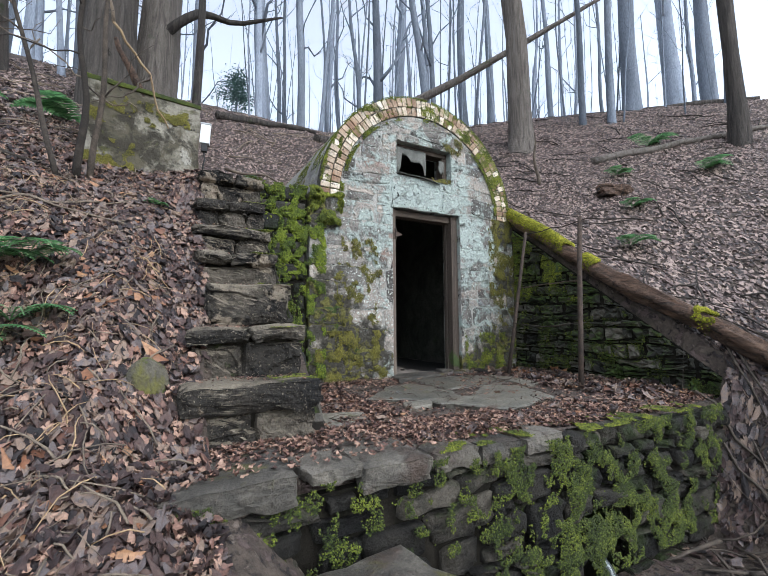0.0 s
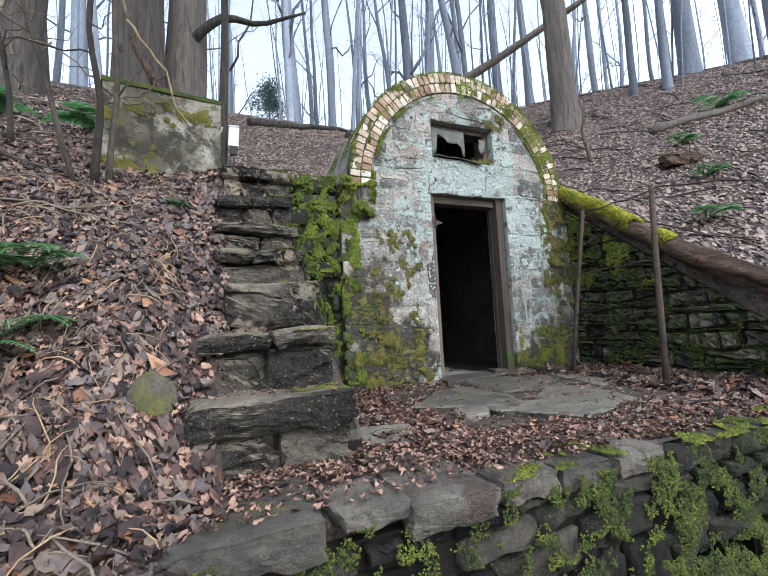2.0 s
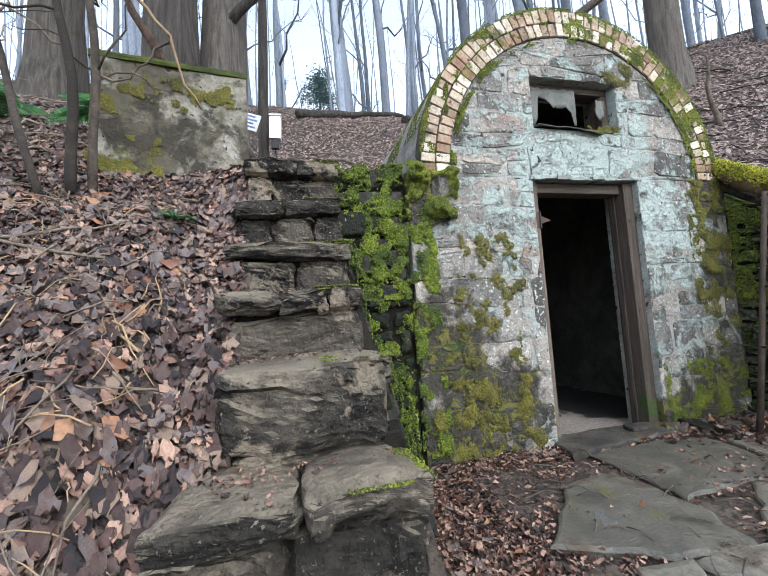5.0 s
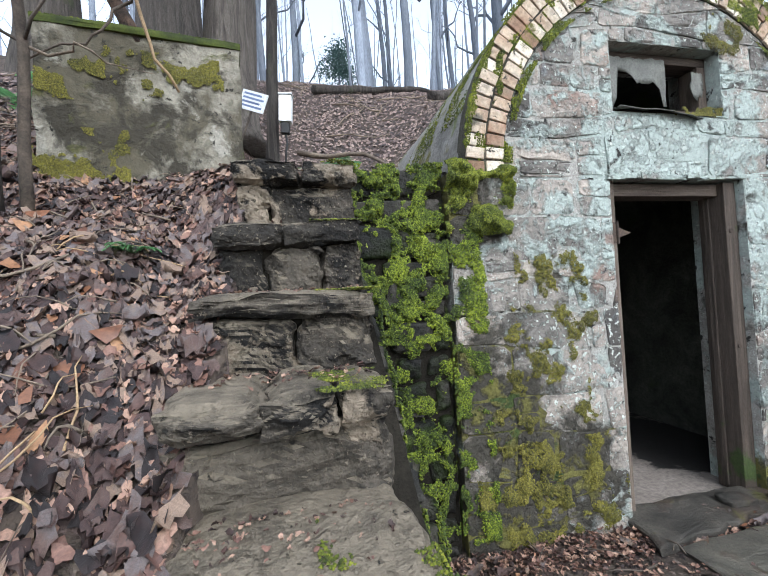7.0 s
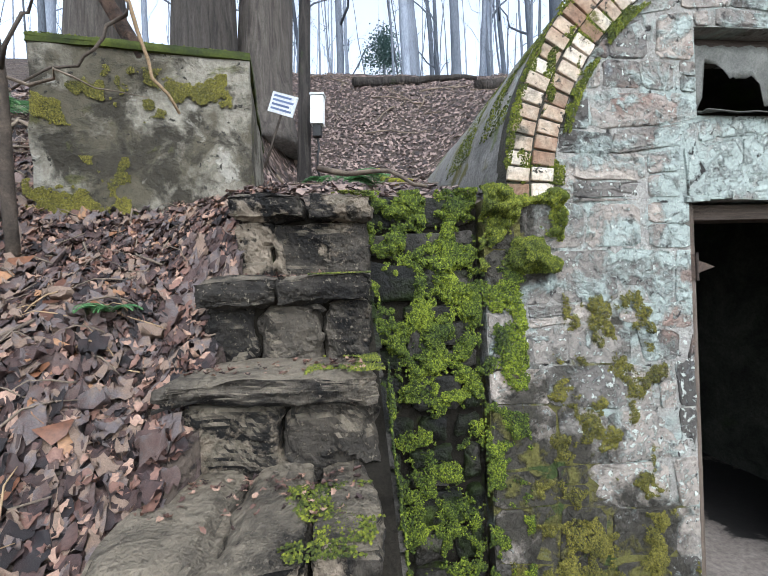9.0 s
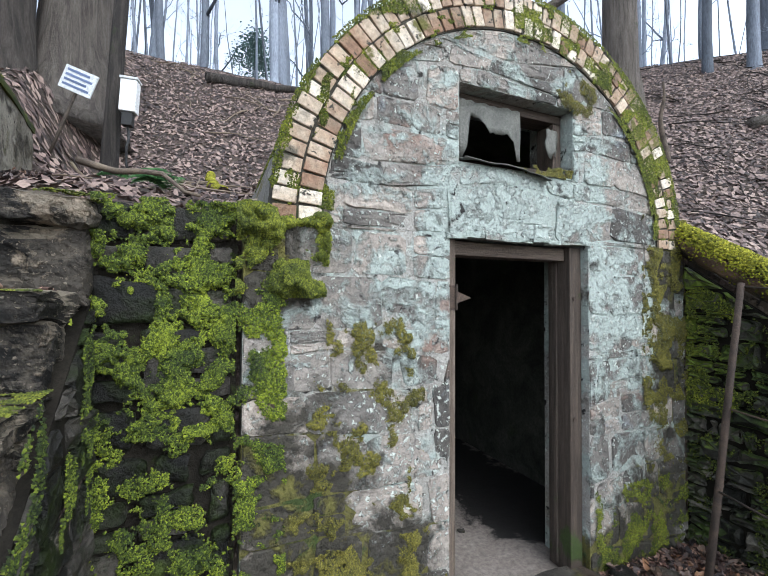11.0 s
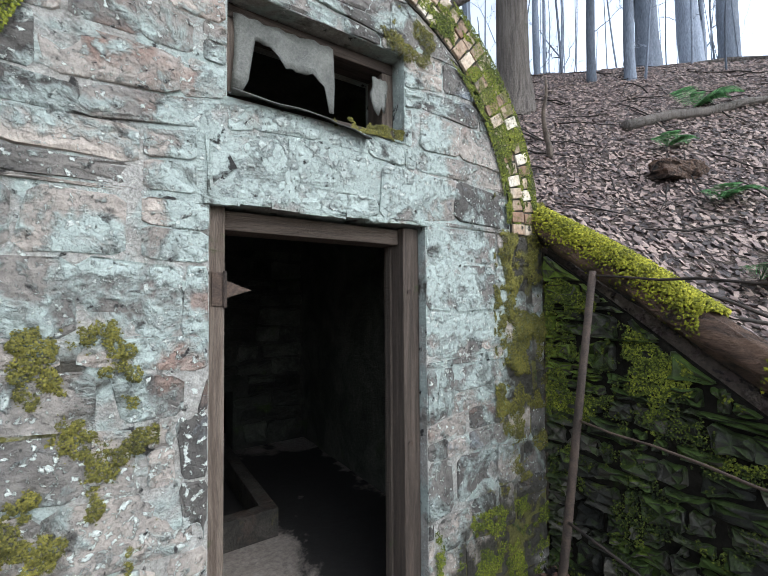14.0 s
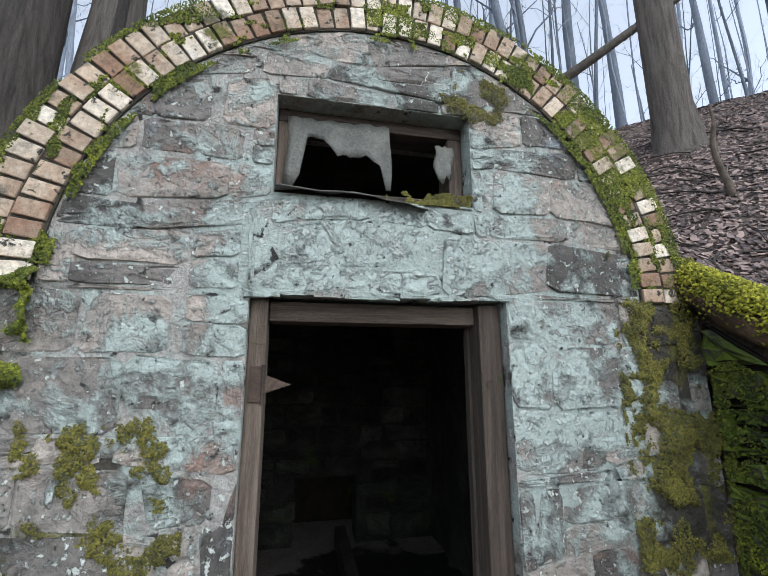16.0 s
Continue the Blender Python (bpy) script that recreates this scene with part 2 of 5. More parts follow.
# Uprights darkened and tops paled in the colour: partly damp, partly shade.
m_step = surface("weathered_sandstone_step", [(0.026, 0.023, 0.019), (0.055, 0.047, 0.037), (0.105, 0.089, 0.068)], 3.4, 0.8, 0.9, vary=0.3, wet=0.2, bump_scale=0.04, shine=0.25, layers=(
    ((0.012, 0.011, 0.010), 2.6, 0.47, 0.10, -0.06, ()), ((0.27, 0.22, 0.162), 2.7, 0.56, 0.03, 0, ()), ((0.20, 0.168, 0.123), 3.2, 0.60, 0.12, 0.22, ()),
    ((0.24, 0.205, 0.155), 70, 0.59, 0.06, 0.015, ()), ((0.03, 0.027, 0.022), 28, 0.64, 0.06, 0, ()), (DARK_MOSS, 3.4, 0.65, 0.06, 0, ())))
m_wet_wall = surface("wet_mossy_wall_stone", [(0.007, 0.007, 0.006), (0.017, 0.016, 0.013), (0.065, 0.058, 0.048)], 2.6, 0.7, 0.9, vary=0.3, wet=0.3, shine=0.25, layers=(
    ((0.016, 0.025, 0.005), 3.2, 0.50, 0.12, 0.0, ()), ((0.24, 0.21, 0.17), 3.4, 0.665, 0.03, 0, ()), ((0.035, 0.05, 0.008), 3.0, 0.62, 0.08, 0.0, ())))
m_front_wall = surface("front_wall_stone", [(0.010, 0.009, 0.008), (0.028, 0.025, 0.020), (0.080, 0.069, 0.054)], 4.5, 0.78, 1.2, vary=0.35, wet=0.25, shine=0.25, layers=(
    ((0.022, 0.032, 0.008), 3.2, 0.56, 0.12, 0.03, ((0.2, -2.5, -0.5, 1.3, 0.08),)), ((0.05, 0.065, 0.01), 5, 0.70, 0.06, 0.02, ()), ((0.17, 0.145, 0.11), 2.8, 0.66, 0.05, -0.02, ((-1.4, -2.5, -0.3, 0.5, 0.1),))))
m_wing = surface("dark_wing_wall_stone", [(0.018, 0.018, 0.014), (0.045, 0.043, 0.034), (0.11, 0.098, 0.078)], 3, 0.8, 0.7, vary=0.3, wet=0.2, shine=0.25, layers=(
    (DARK_MOSS, 2.5, 0.52, 0.12, 0.1, ()), (MOSS, 3.0, 0.66, 0.08, 0.1, ((1.5, -0.1, 1.6, 0.6, 0.25),))))
m_joint = surface("dark_earth_joint", [(0.010, 0.009, 0.007), (0.03, 0.026, 0.02)], 6, 0.95, 0.5, shine=0.1, layers=((DARK_MOSS, 4, 0.60, 0.1, 0.0, ()),))
m_slab = surface("wet_flagstone", [(0.080, 0.074, 0.060), (0.15, 0.138, 0.11), (0.23, 0.208, 0.165)], 4.0, 0.55, 0.6, vary=0.25, wet=0.3, layers=(
    (OLIVE, 3, 0.60, 0.12, 0, ()), ((0.085, 0.06, 0.042), 4, 0.54, 0.1, 0, ()), ((0.13, 0.135, 0.135), 2.4, 0.64, 0.05, 0, ())))
m_cap = surface("grey_cap_stone", [(0.034, 0.03, 0.024), (0.085, 0.075, 0.06), (0.155, 0.136, 0.108)], 4.5, 0.75, 1.0, vary=0.25, wet=0.2, layers=(
    ((0.075, 0.052, 0.038), 3.5, 0.56, 0.1, 0.04, ()), (OLIVE, 4, 0.60, 0.1, 0, ()), (MOSS, 4, 0.68, 0.06, 0, ())))
m_block = surface("stained_concrete_block", [(0.13, 0.118, 0.09), (0.225, 0.205, 0.16), (0.30, 0.28, 0.225)], 2.5, 0.9, 0.6, layers=(
    ((0.085, 0.074, 0.048), 2.2, 0.48, 0.10, 0, ((-3.2, 0.2, 2.35, 0.6, 0.10),)), ((0.040, 0.034, 0.022), 5.0, 0.52, 0.10, 0, ((-3.15, 0.2, 2.35, 0.55, 0.12),)),
    ((0.31, 0.29, 0.24), 4.0, 0.63, 0.05, 0, ((-2.85, 0.3, 2.5, 0.35, 0.10), (-3.6, 0.2, 2.0, 0.35, 0.14))), ((0.03, 0.027, 0.02), 26, 0.61, 0.05, 0, ()),
    ((0.085, 0.085, 0.018), 4.2, 0.61, 0.10, 0.10, ((-3.2, 0.2, 2.95, 0.5, 0.12),))))
m_earth = surface("leafy_earth", [(0.035, 0.026, 0.02), (0.075, 0.056, 0.042), (0.13, 0.10, 0.075)], 2.2, 0.95, 0.8, vary=0.0, bump_scale=0.05, layers=(
    ((0.10, 0.07, 0.06), 9, 0.52, 0.06, 0, ()), ((0.19, 0.15, 0.12), 13, 0.60, 0.05, 0, ()), ((0.03, 0.022, 0.02), 17, 0.56, 0.05, 0, ())))
m_leaf = surface("dead_leaf", [(0.018, 0.012, 0.012), (0.042, 0.023, 0.021), (0.078, 0.044, 0.037), (0.100, 0.064, 0.052), (0.115, 0.097, 0.095), (0.18, 0.125, 0.09)], 22, 0.55, 0.5, vary=0.4, island=True, share=0.5, wet=0.2)
m_crumb = surface("leaf_crumb", [(0.045, 0.023, 0.018), (0.11, 0.054, 0.040), (0.19, 0.102, 0.073), (0.27, 0.17, 0.12)], 9, 0.6, 0.2, vary=0.4, island=True)
m_orange_leaf = surface("orange_leaf", [(0.10, 0.04, 0.022), (0.20, 0.085, 0.04), (0.26, 0.14, 0.07)], 5, 0.5, 0.15, vary=0.3, island=True)
m_bark = surface("grey_bark", [(0.05, 0.042, 0.036), (0.11, 0.093, 0.078), (0.19, 0.165, 0.14)], 2.5, 0.95, 1.0, stretch=(7, 7, 0.6), vary=0.3, bump_scale=0.08, layers=((DARK_MOSS, 1.4, 0.64, 0.1, 0, ()),))
# Pale blue cast puts the haze over distant trunks into their bark colour.
m_hazed_bark = surface("hazed_far_bark", [(0.13, 0.15, 0.18), (0.24, 0.27, 0.32)], 1.5, 0.95, 0.4, stretch=(2, 2, 0.4), vary=0.4)
m_twig = surface("twig_bark", [(0.035, 0.027, 0.02), (0.085, 0.066, 0.05), (0.16, 0.125, 0.09)], 7, 0.9, 0.4, vary=0.5)
m_straw = surface("dry_stalk", [(0.15, 0.095, 0.048), (0.29, 0.20, 0.11)], 9, 0.8, 0.3, vary=0.4)
m_log = surface("rotting_log", [(0.06, 0.038, 0.027), (0.18, 0.105, 0.066), (0.33, 0.20, 0.125)], 3, 0.85, 1.0, stretch=(7, 0.8, 6), vary=0.2, bump_scale=0.08, layers=(((0.025, 0.02, 0.016), 4, 0.58, 0.1, -0.1, ()),))
m_head = surface("dark_head_timber", [(0.035, 0.025, 0.018), (0.07, 0.051, 0.038), (0.12, 0.09, 0.068)], 4, 0.85, 0.6, stretch=(0.5, 9, 9), vary=0.2)
m_wood = surface("old_frame_timber", [(0.050, 0.036, 0.026), (0.10, 0.074, 0.055), (0.17, 0.132, 0.102)], 4, 0.8, 0.6, stretch=(9, 9, 0.5), vary=0.2, layers=((DARK_MOSS, 5, 0.66, 0.1, 0, ((0.5, 0.1, 0.1, 0.5, 0.2),)),))
m_vault_moss = surface("mossy_boulder_stone", [(0.05, 0.045, 0.034), (0.10, 0.09, 0.066), (0.15, 0.13, 0.095)], 6, 0.9, 0.8, layers=((OLIVE, 7, 0.50, 0.12, 0.05, ()), (MOSS, 9, 0.60, 0.08, 0.08, ())))
m_rust = surface("rusty_iron", [(0.028, 0.022, 0.018), (0.06, 0.043, 0.033), (0.10, 0.068, 0.048)], 9, 0.85, 0.4, metal=0.25)
m_moss = surface("moss_tufts", [(0.02, 0.030, 0.004), (0.072, 0.09, 0.008), (0.19, 0.205, 0.016)], 7, 0.95, 0.1, vary=0.15, island=True, share=0.3)
m_dark_moss = surface("dark_wall_moss", [(0.007, 0.012, 0.003), (0.032, 0.046, 0.006), (0.125, 0.145, 0.014)], 4, 0.95, 0.1, vary=0.15, island=True, share=0.25)
m_wall_moss = surface("deep_green_moss", [(0.008, 0.016, 0.003), (0.048, 0.072, 0.006), (0.185, 0.225, 0.014)], 6, 0.95, 0.1, vary=0.15, island=True, share=0.3)
m_log_moss = surface("yellow_green_moss", [(0.07, 0.075, 0.006), (0.20, 0.20, 0.012), (0.36, 0.34, 0.025)], 6, 0.95, 0.1, vary=0.15, island=True, share=0.3)
m_olive_moss = surface("olive_moss", [(0.035, 0.034, 0.009), (0.095, 0.088, 0.015), (0.17, 0.15, 0.025)], 7, 0.95, 0.1, vary=0.15, island=True, share=0.3)
m_far_leaf = surface("dry_leaf", [(0.04, 0.027, 0.023), (0.095, 0.062, 0.053), (0.145, 0.099, 0.085), (0.19, 0.135, 0.115), (0.26, 0.19, 0.155)], 6, 0.6, 0.15, vary=0.3, island=True)
m_fern = surface("fern_green", [(0.08, 0.19, 0.075), (0.13, 0.29, 0.115), (0.19, 0.36, 0.15)], 8, 0.55, 0.2, island=True)
fn, fl = m_fern.node_tree.nodes, m_fern.node_tree.links
thin, both = fn.new("ShaderNodeBsdfTranslucent"), fn.new("ShaderNodeMixShader")
fl.new(fn["Principled BSDF"].inputs["Base Color"].links[0].from_socket, thin.inputs["Color"])
both.inputs[0].default_value = 0.45
fl.new(fn["Principled BSDF"].outputs[0], both.inputs[1])
fl.new(thin.outputs[0], both.inputs[2])
fl.new(both.outputs[0], fn["Material Output"].inputs["Surface"])
# Masonry colour lowered to carry the shade indoors; the moss mottling is real.
m_inner = surface("shaded_inner_masonry", [(0.018, 0.019, 0.015), (0.038, 0.040, 0.032), (0.080, 0.082, 0.066)], 3, 0.85, 0.7, shine=0.25, layers=((DARK_MOSS, 2.2, 0.60, 0.15, 0, ()),))
m_silt = surface("silty_floor", [(0.17, 0.145, 0.125), (0.25, 0.215, 0.187), (0.31, 0.27, 0.235)], 2.2, 0.7, 0.25, vary=0.0, layers=(((0.022, 0.02, 0.018), 1.6, 0.62, 0.05, 0, ((0.85, 0.95, 0, 0.85, 0.58), (0.4, 2.3, 0, 1.2, 0.5))),))
m_white = surface("white_painted_metal", [(0.62, 0.64, 0.64), (0.78, 0.79, 0.78)], 4, 0.5, 0.1)
m_dark = surface("dark_rubber", [(0.02, 0.02, 0.02), (0.035, 0.035, 0.035)], 8, 0.7, 0.1)
m_ink = surface("faded_blue_ink", [(0.10, 0.14, 0.26), (0.16, 0.20, 0.32)], 8, 0.6, 0.1)
m_rag = surface("torn_grey_sheet", [(0.055, 0.056, 0.047), (0.10, 0.10, 0.085), (0.15, 0.15, 0.127)], 6, 0.6, 0.4)
m_needle = surface("evergreen_needles", [(0.13, 0.22, 0.20), (0.20, 0.31, 0.28)], 3, 0.8, 0.1, island=True)
m_water = material("trickling_water", 0.05)[0]
m_water.node_tree.nodes["Principled BSDF"].inputs["Base Color"].default_value = (0.5, 0.55, 0.56, 1)
m_water.node_tree.nodes["Principled BSDF"].inputs["Transmission Weight"].default_value = 0.8


# ---- the ground ----
def sstep(x, a, b):
    t = np.clip((x - a) / (b - a), 0, 1)
    return t * t * (3 - 2 * t)


def soft_max(a, b, k):
    return 0.5 * (a + b + np.sqrt((a - b) ** 2 + k * k))


def soft_min(a, b, k):
    return 0.5 * (a + b - np.sqrt((a - b) ** 2 + k * k))


def rough_ground(x, y):
    return 0.03 * np.sin(3.1 * x + 1.3 * y) * np.cos(2.3 * y - 1.1 * x) + 0.018 * np.sin(7.3 * x + 2) * np.sin(6.1 * y + 1) + 0.01 * np.sin(15 * x + 4 * y) * np.sin(13 * y - 5 * x)


def hill(x, y):
    """The bank that climbs away behind the spring house, and the slope to its right."""
    right = sstep(x, 0.8, 1.6)
    steep = 0.83 + (0.70 - 0.83) * right
    za = np.where(y > 0.1, 2.03 + 0.60 * (y - 0.1), 2.03 + steep * (y - 0.1))
    foot = 2.03 - steep * 2.4
    za = np.where(y < -2.3, foot + 0.5 * (y + 2.3), za)
    za = za + 0.05 * np.clip(-x - 3.1, 0, 6)
    zb = 3.8 + 0.54 * (x - 4.57) + 0.57 * (y - 1.99)
    z = soft_max(za, zb, 0.35)
    z = soft_min(z, 8.3 - 0.12 * np.clip(6 - y, 0, 8) * sstep(x, 4, 9), 0.4)
    z = z - 0.33 * np.clip(y - 0.3, 0, 2.9) * sstep(x, -3.4, -2.75) * (1 - sstep(x, -1.6, 1.2)) * (1 - sstep(y, 3.2, 8.0))
    z = z - 0.10 * np.exp(-((x + 3.2) / 0.6) ** 2 - ((y - 0.05) / 0.3) ** 2)
    return np.maximum(z, -1.1)


def ground_z(x, y):
    x, y = np.asarray(x, float), np.asarray(y, float)
    z = hill(x, y)
    low = z + (-1.05 - z) * sstep(x, -2.75, -1.9) * (1 - sstep(x, 0.75, 1.7))
    z = np.where(y < -2.4, low, z)
    terrace = (x > -2.11) & (x < 1.56) & (y > -2.4) & (y < 0.115)
    foot_of_steps = (x > -2.76) & (x <= -2.11) & (y > -2.4) & (y < -1.7)
    z = np.where(terrace, -0.03 - 0.05 * sstep(y, -1.6, -2.4) * sstep(x, -1.5, 0.0), z)
    z = np.where(foot_of_steps, np.minimum(z, 0.0), z)
    z = z - 0.13 * sstep(x, -3.25, -2.80) * (1 - sstep(x, -2.4, -2.2)) * sstep(y, -2.4, -2.1) * (1 - sstep(y, -0.3, 0.1)) * np.where(terrace | foot_of_steps, 0.0, 1.0)
    under_steps = (x > -2.72 + 0.05 * (y + 2)) & (x < -2.11) & (y >= -2.0) & (y < 0.15)
    z = np.where(under_steps, z - 0.30, z)
    return z + rough_ground(x, y) * np.where(terrace, 0.4, 1.0)


def spread(*stops):
    out = []
    for a, b, n in stops:
        out += list(np.linspace(a, b, n, endpoint=False))
    return out + [stops[-1][1]]


gx = np.array(spread((-160, -30, 10), (-30, -9, 20), (-9, -5, 40), (-5, -2.9, 40), (-2.9, -2.62, 16), (-2.62, -2.12, 9), (-2.12, -2.1, 1), (-2.1, -1.5, 10), (-1.5, -0.66, 12), (-0.66, -0.08, 8), (-0.08, 1.46, 21), (1.46, 1.55, 2), (1.55, 1.58, 1), (1.58, 4, 40), (4, 14, 70), (14, 40, 20), (40, 160, 10)))
gy = np.array(spread((-120, -20, 8), (-20, -7, 12), (-7, -2.42, 60), (-2.42, -2.39, 1), (-2.39, 0.10, 45), (0.10, 0.13, 1), (0.13, 3.5, 49), (3.5, 14, 90), (14, 40, 18), (40, 160, 8)))
GX, GY = np.meshgrid(gx, gy)
GZ = ground_z(GX, GY)
nx = len(gx)
g_faces = []
for j in range(len(gy) - 1):
    for i in range(nx - 1):
        cx, cy = (gx[i] + gx[i + 1]) / 2, (gy[j] + gy[j + 1]) / 2
        if -1.5 < cx < 1.46 and 0.10 < cy < 3.5:
            roof = 2.07 + math.sqrt(max(0.0, 1.40 ** 2 - (abs(cx + 0.02) + 0.04) ** 2))
            if cy < 0.14 or hill(np.array(cx), np.array(cy)) < roof - 0.03:
                continue
        if -0.66 < cx < -0.08 and -2.42 < cy < -2.39:
            continue
        k = j * nx + i
        g_faces.append((k, k + 1, k + nx + 1, k + nx))
put("ground", mesh_of("ground", np.stack([GX.ravel(), GY.ravel(), GZ.ravel()], 1).tolist(), g_faces, m_earth, True), label="wooded hillside earth under dead leaves, with a levelled terrace", category="ground", kind="structure")


# ---- masonry ----
def clip_poly(poly, nx_, nz_, d):
    """Keeps the part of a convex polygon where nx*x + nz*z <= d."""
    out = []
    for i, p in enumerate(poly):
        q = poly[(i + 1) % len(poly)]
        sp, sq = nx_ * p[0] + nz_ * p[1] - d, nx_ * q[0] + nz_ * q[1] - d
        if sp <= 0:
            out.append(p)
        if sp * sq < 0:
            t = sp / (sp - sq)
            out.append((p[0] + t * (q[0] - p[0]), p[1] + t * (q[1] - p[1])))
    return out


def poly_area(p):
    return 0.5 * abs(sum(p[i][0] * p[(i + 1) % len(p)][1] - p[(i + 1) % len(p)][0] * p[i][1] for i in range(len(p))))


def courses(x0, x1, z0, z1, hmin, hmax, wmin, wmax, r, wobble=0.03):
    """Irregular courses of stones between two heights: a list of four-cornered outlines."""
    zs = [z0]
    while zs[-1] < z1 - hmin * 0.6:
        zs.append(min(z1, zs[-1] + r.uniform(hmin, hmax)))
    zs[-1] = z1
    ph = [r.uniform(0, 6) for _ in zs]

    def line(k, x):
        return zs[k] + (0 if k in (0, len(zs) - 1) else wobble * (math.sin(2.1 * x + ph[k]) + 0.5 * math.sin(5.3 * x + 2 * ph[k])))

    out = []
    for k in range(len(zs) - 1):
        x = x0
        while x < x1 - 1e-6:
            w = r.uniform(wmin, wmax)
            nxt = x1 if x + w > x1 - wmin * 0.6 else x + w
            la, lb = r.uniform(-0.03, 0.03), r.uniform(-0.03, 0.03)
            xa, xb = x + (la if x > x0 else 0), nxt + (lb if nxt < x1 else 0)
            if r.random() < 0.22 and zs[k + 1] - zs[k] > hmin * 1.3:
                mid = r.uniform(0.4, 0.6)
                ma, mb = line(k, x) * (1 - mid) + line(k + 1, x) * mid, line(k, nxt) * (1 - mid) + line(k + 1, nxt) * mid
                out.append([(xa, line(k, x)), (xb, line(k, nxt)), (xb, mb), (xa, ma)])
                out.append([(xa, ma), (xb, mb), (xb, line(k + 1, nxt)), (xa, line(k + 1, x))])
            else:
                out.append([(xa + r.uniform(-1, 1) * wobble * 0.6 * (x > x0), line(k, x)), (xb, line(k, nxt)), (xb, line(k + 1, nxt) + r.uniform(-1, 0) * wobble * 0.4), (xa + r.uniform(-1, 1) * wobble * 0.6 * (x > x0), line(k + 1, x))])
            x = nxt
    return out


def stone_mesh(poly, gap, proud, depth, r, mat, lumpy=0.35, smooth=False):
    """One stone from its outline in a wall's plane: local x along, y out of the wall (minus is outwards), z up."""
    cx = sum(p[0] for p in poly) / len(poly)
    cz = sum(p[1] for p in poly) / len(poly)
    pts = []
    n = len(poly)
    for i in range(n):
        p, q = poly[i], poly[(i + 1) % n]
        for s in (0.12, 0.5, 0.88):
            x, z = p[0] + s * (q[0] - p[0]), p[1] + s * (q[1] - p[1])
            dx, dz = x - cx, z - cz
            ln = math.hypot(dx, dz) or 1
            g = gap + (r.uniform(0, gap * 1.5))
            f = max(0.3, (ln - g) / ln)
            pts.append((dx * f, dz * f))
    m = len(pts)
    top = proud * r.uniform(0.55, 1.35)
    tilt_x, tilt_z = r.uniform(-0.04, 0.04), r.uniform(-0.05, 0.05)
    verts, faces = [], []
    for sc, yy in ((1.0, depth), (1.0, -top * 0.3), (0.95, -top * 0.85), (0.68, -top)):
        for x, z in pts:
            bumpy = r.uniform(-lumpy, lumpy) * proud if yy < 0 else 0
            verts.append((x * sc, yy + bumpy + (x * tilt_x + z * tilt_z if yy < 0 else 0), z * sc))
    verts.append((0, -top * r.uniform(0.9, 1.25), 0))
    for k in range(3):
        for i in range(m):
            j = (i + 1) % m
            faces.append((k * m + i, k * m + j, (k + 1) * m + j, (k + 1) * m + i))
    for i in range(m):
        faces.append((3 * m + i, 3 * m + (i + 1) % m, 4 * m))
    return mesh_of("stone", verts, faces, mat, smooth), (cx, cz)


def lay_wall(parent, stones, frame_m, mat, gap=0.008, proud=0.02, depth=0.04, seed=1, name="stone", lumpy=0.35, smooth=False):
    r = random.Random(seed)
    for poly in stones:
        if len(poly) < 3 or poly_area(poly) < 0.0012:
            continue
        me, (cx, cz) = stone_mesh(poly, gap, proud, depth, r, mat, lumpy, smooth)
        put(name, me, parent, m=frame_m @ Matrix.Translation((cx, 0, cz)))


CX, CZ, R_OUT, R_IN = -0.02, 2.07, 1.44, 1.205
F_LEFT, F_RIGHT = -1.57, 1.49
DOOR = (-0.52, 0.52, -0.3, 2.06)
WIN = (-0.46, 0.39, 2.47, 2.91)


def top_of(x, r):
    d = x - CX
    return CZ + math.sqrt(max(0.0, r * r - d * d))


def column_wall(name, xs, y0, y1, bottom, top, holes, mat):
    """An upright wall of narrow columns, with real openings through it."""
    verts, faces = [], []

    def quad(*p):
        n = len(verts)
        verts.extend(p)
        faces.append((n, n + 1, n + 2, n + 3))

    def spans(xm, t):
        segs = [(bottom, t)]
        for a, b, lo, hi in holes:
            if a < xm < b:
                new_segs = []
                for s, e in segs:
                    if lo > s:
                        new_segs.append((s, min(lo, e)))
                    if hi < e:
                        new_segs.append((max(hi, s), e))
                segs = new_segs
        return segs

    for xa, xb in zip(xs, xs[1:]):
        ta, tb = top(xa), top(xb)
        for s, e in spans((xa + xb) / 2, max(ta, tb)):
            ea, eb = (ta, tb) if abs(e - max(ta, tb)) < 1e-6 else (e, e)
            quad((xa, y0, s), (xb, y0, s), (xb, y0, eb), (xa, y0, ea))
            quad((xb, y1, s), (xa, y1, s), (xa, y1, ea), (xb, y1, eb))
            quad((xa, y0, ea), (xb, y0, eb), (xb, y1, eb), (xa, y1, ea))
            quad((xa, y1, s), (xb, y1, s), (xb, y0, s), (xa, y0, s))
    for a, b, lo, hi in holes:
        for x, flip in ((a, 1), (b, 0)):
            p = [(x, y0, lo), (x, y1, lo), (x, y1, hi), (x, y0, hi)]
            quad(*(p if flip else p[::-1]))
    for x in (xs[0], xs[-1]):
        quad((x, y0, bottom), (x, y0, top(x)), (x, y1, top(x)), (x, y1, bottom))
    return mesh_of(name, verts, faces, mat)


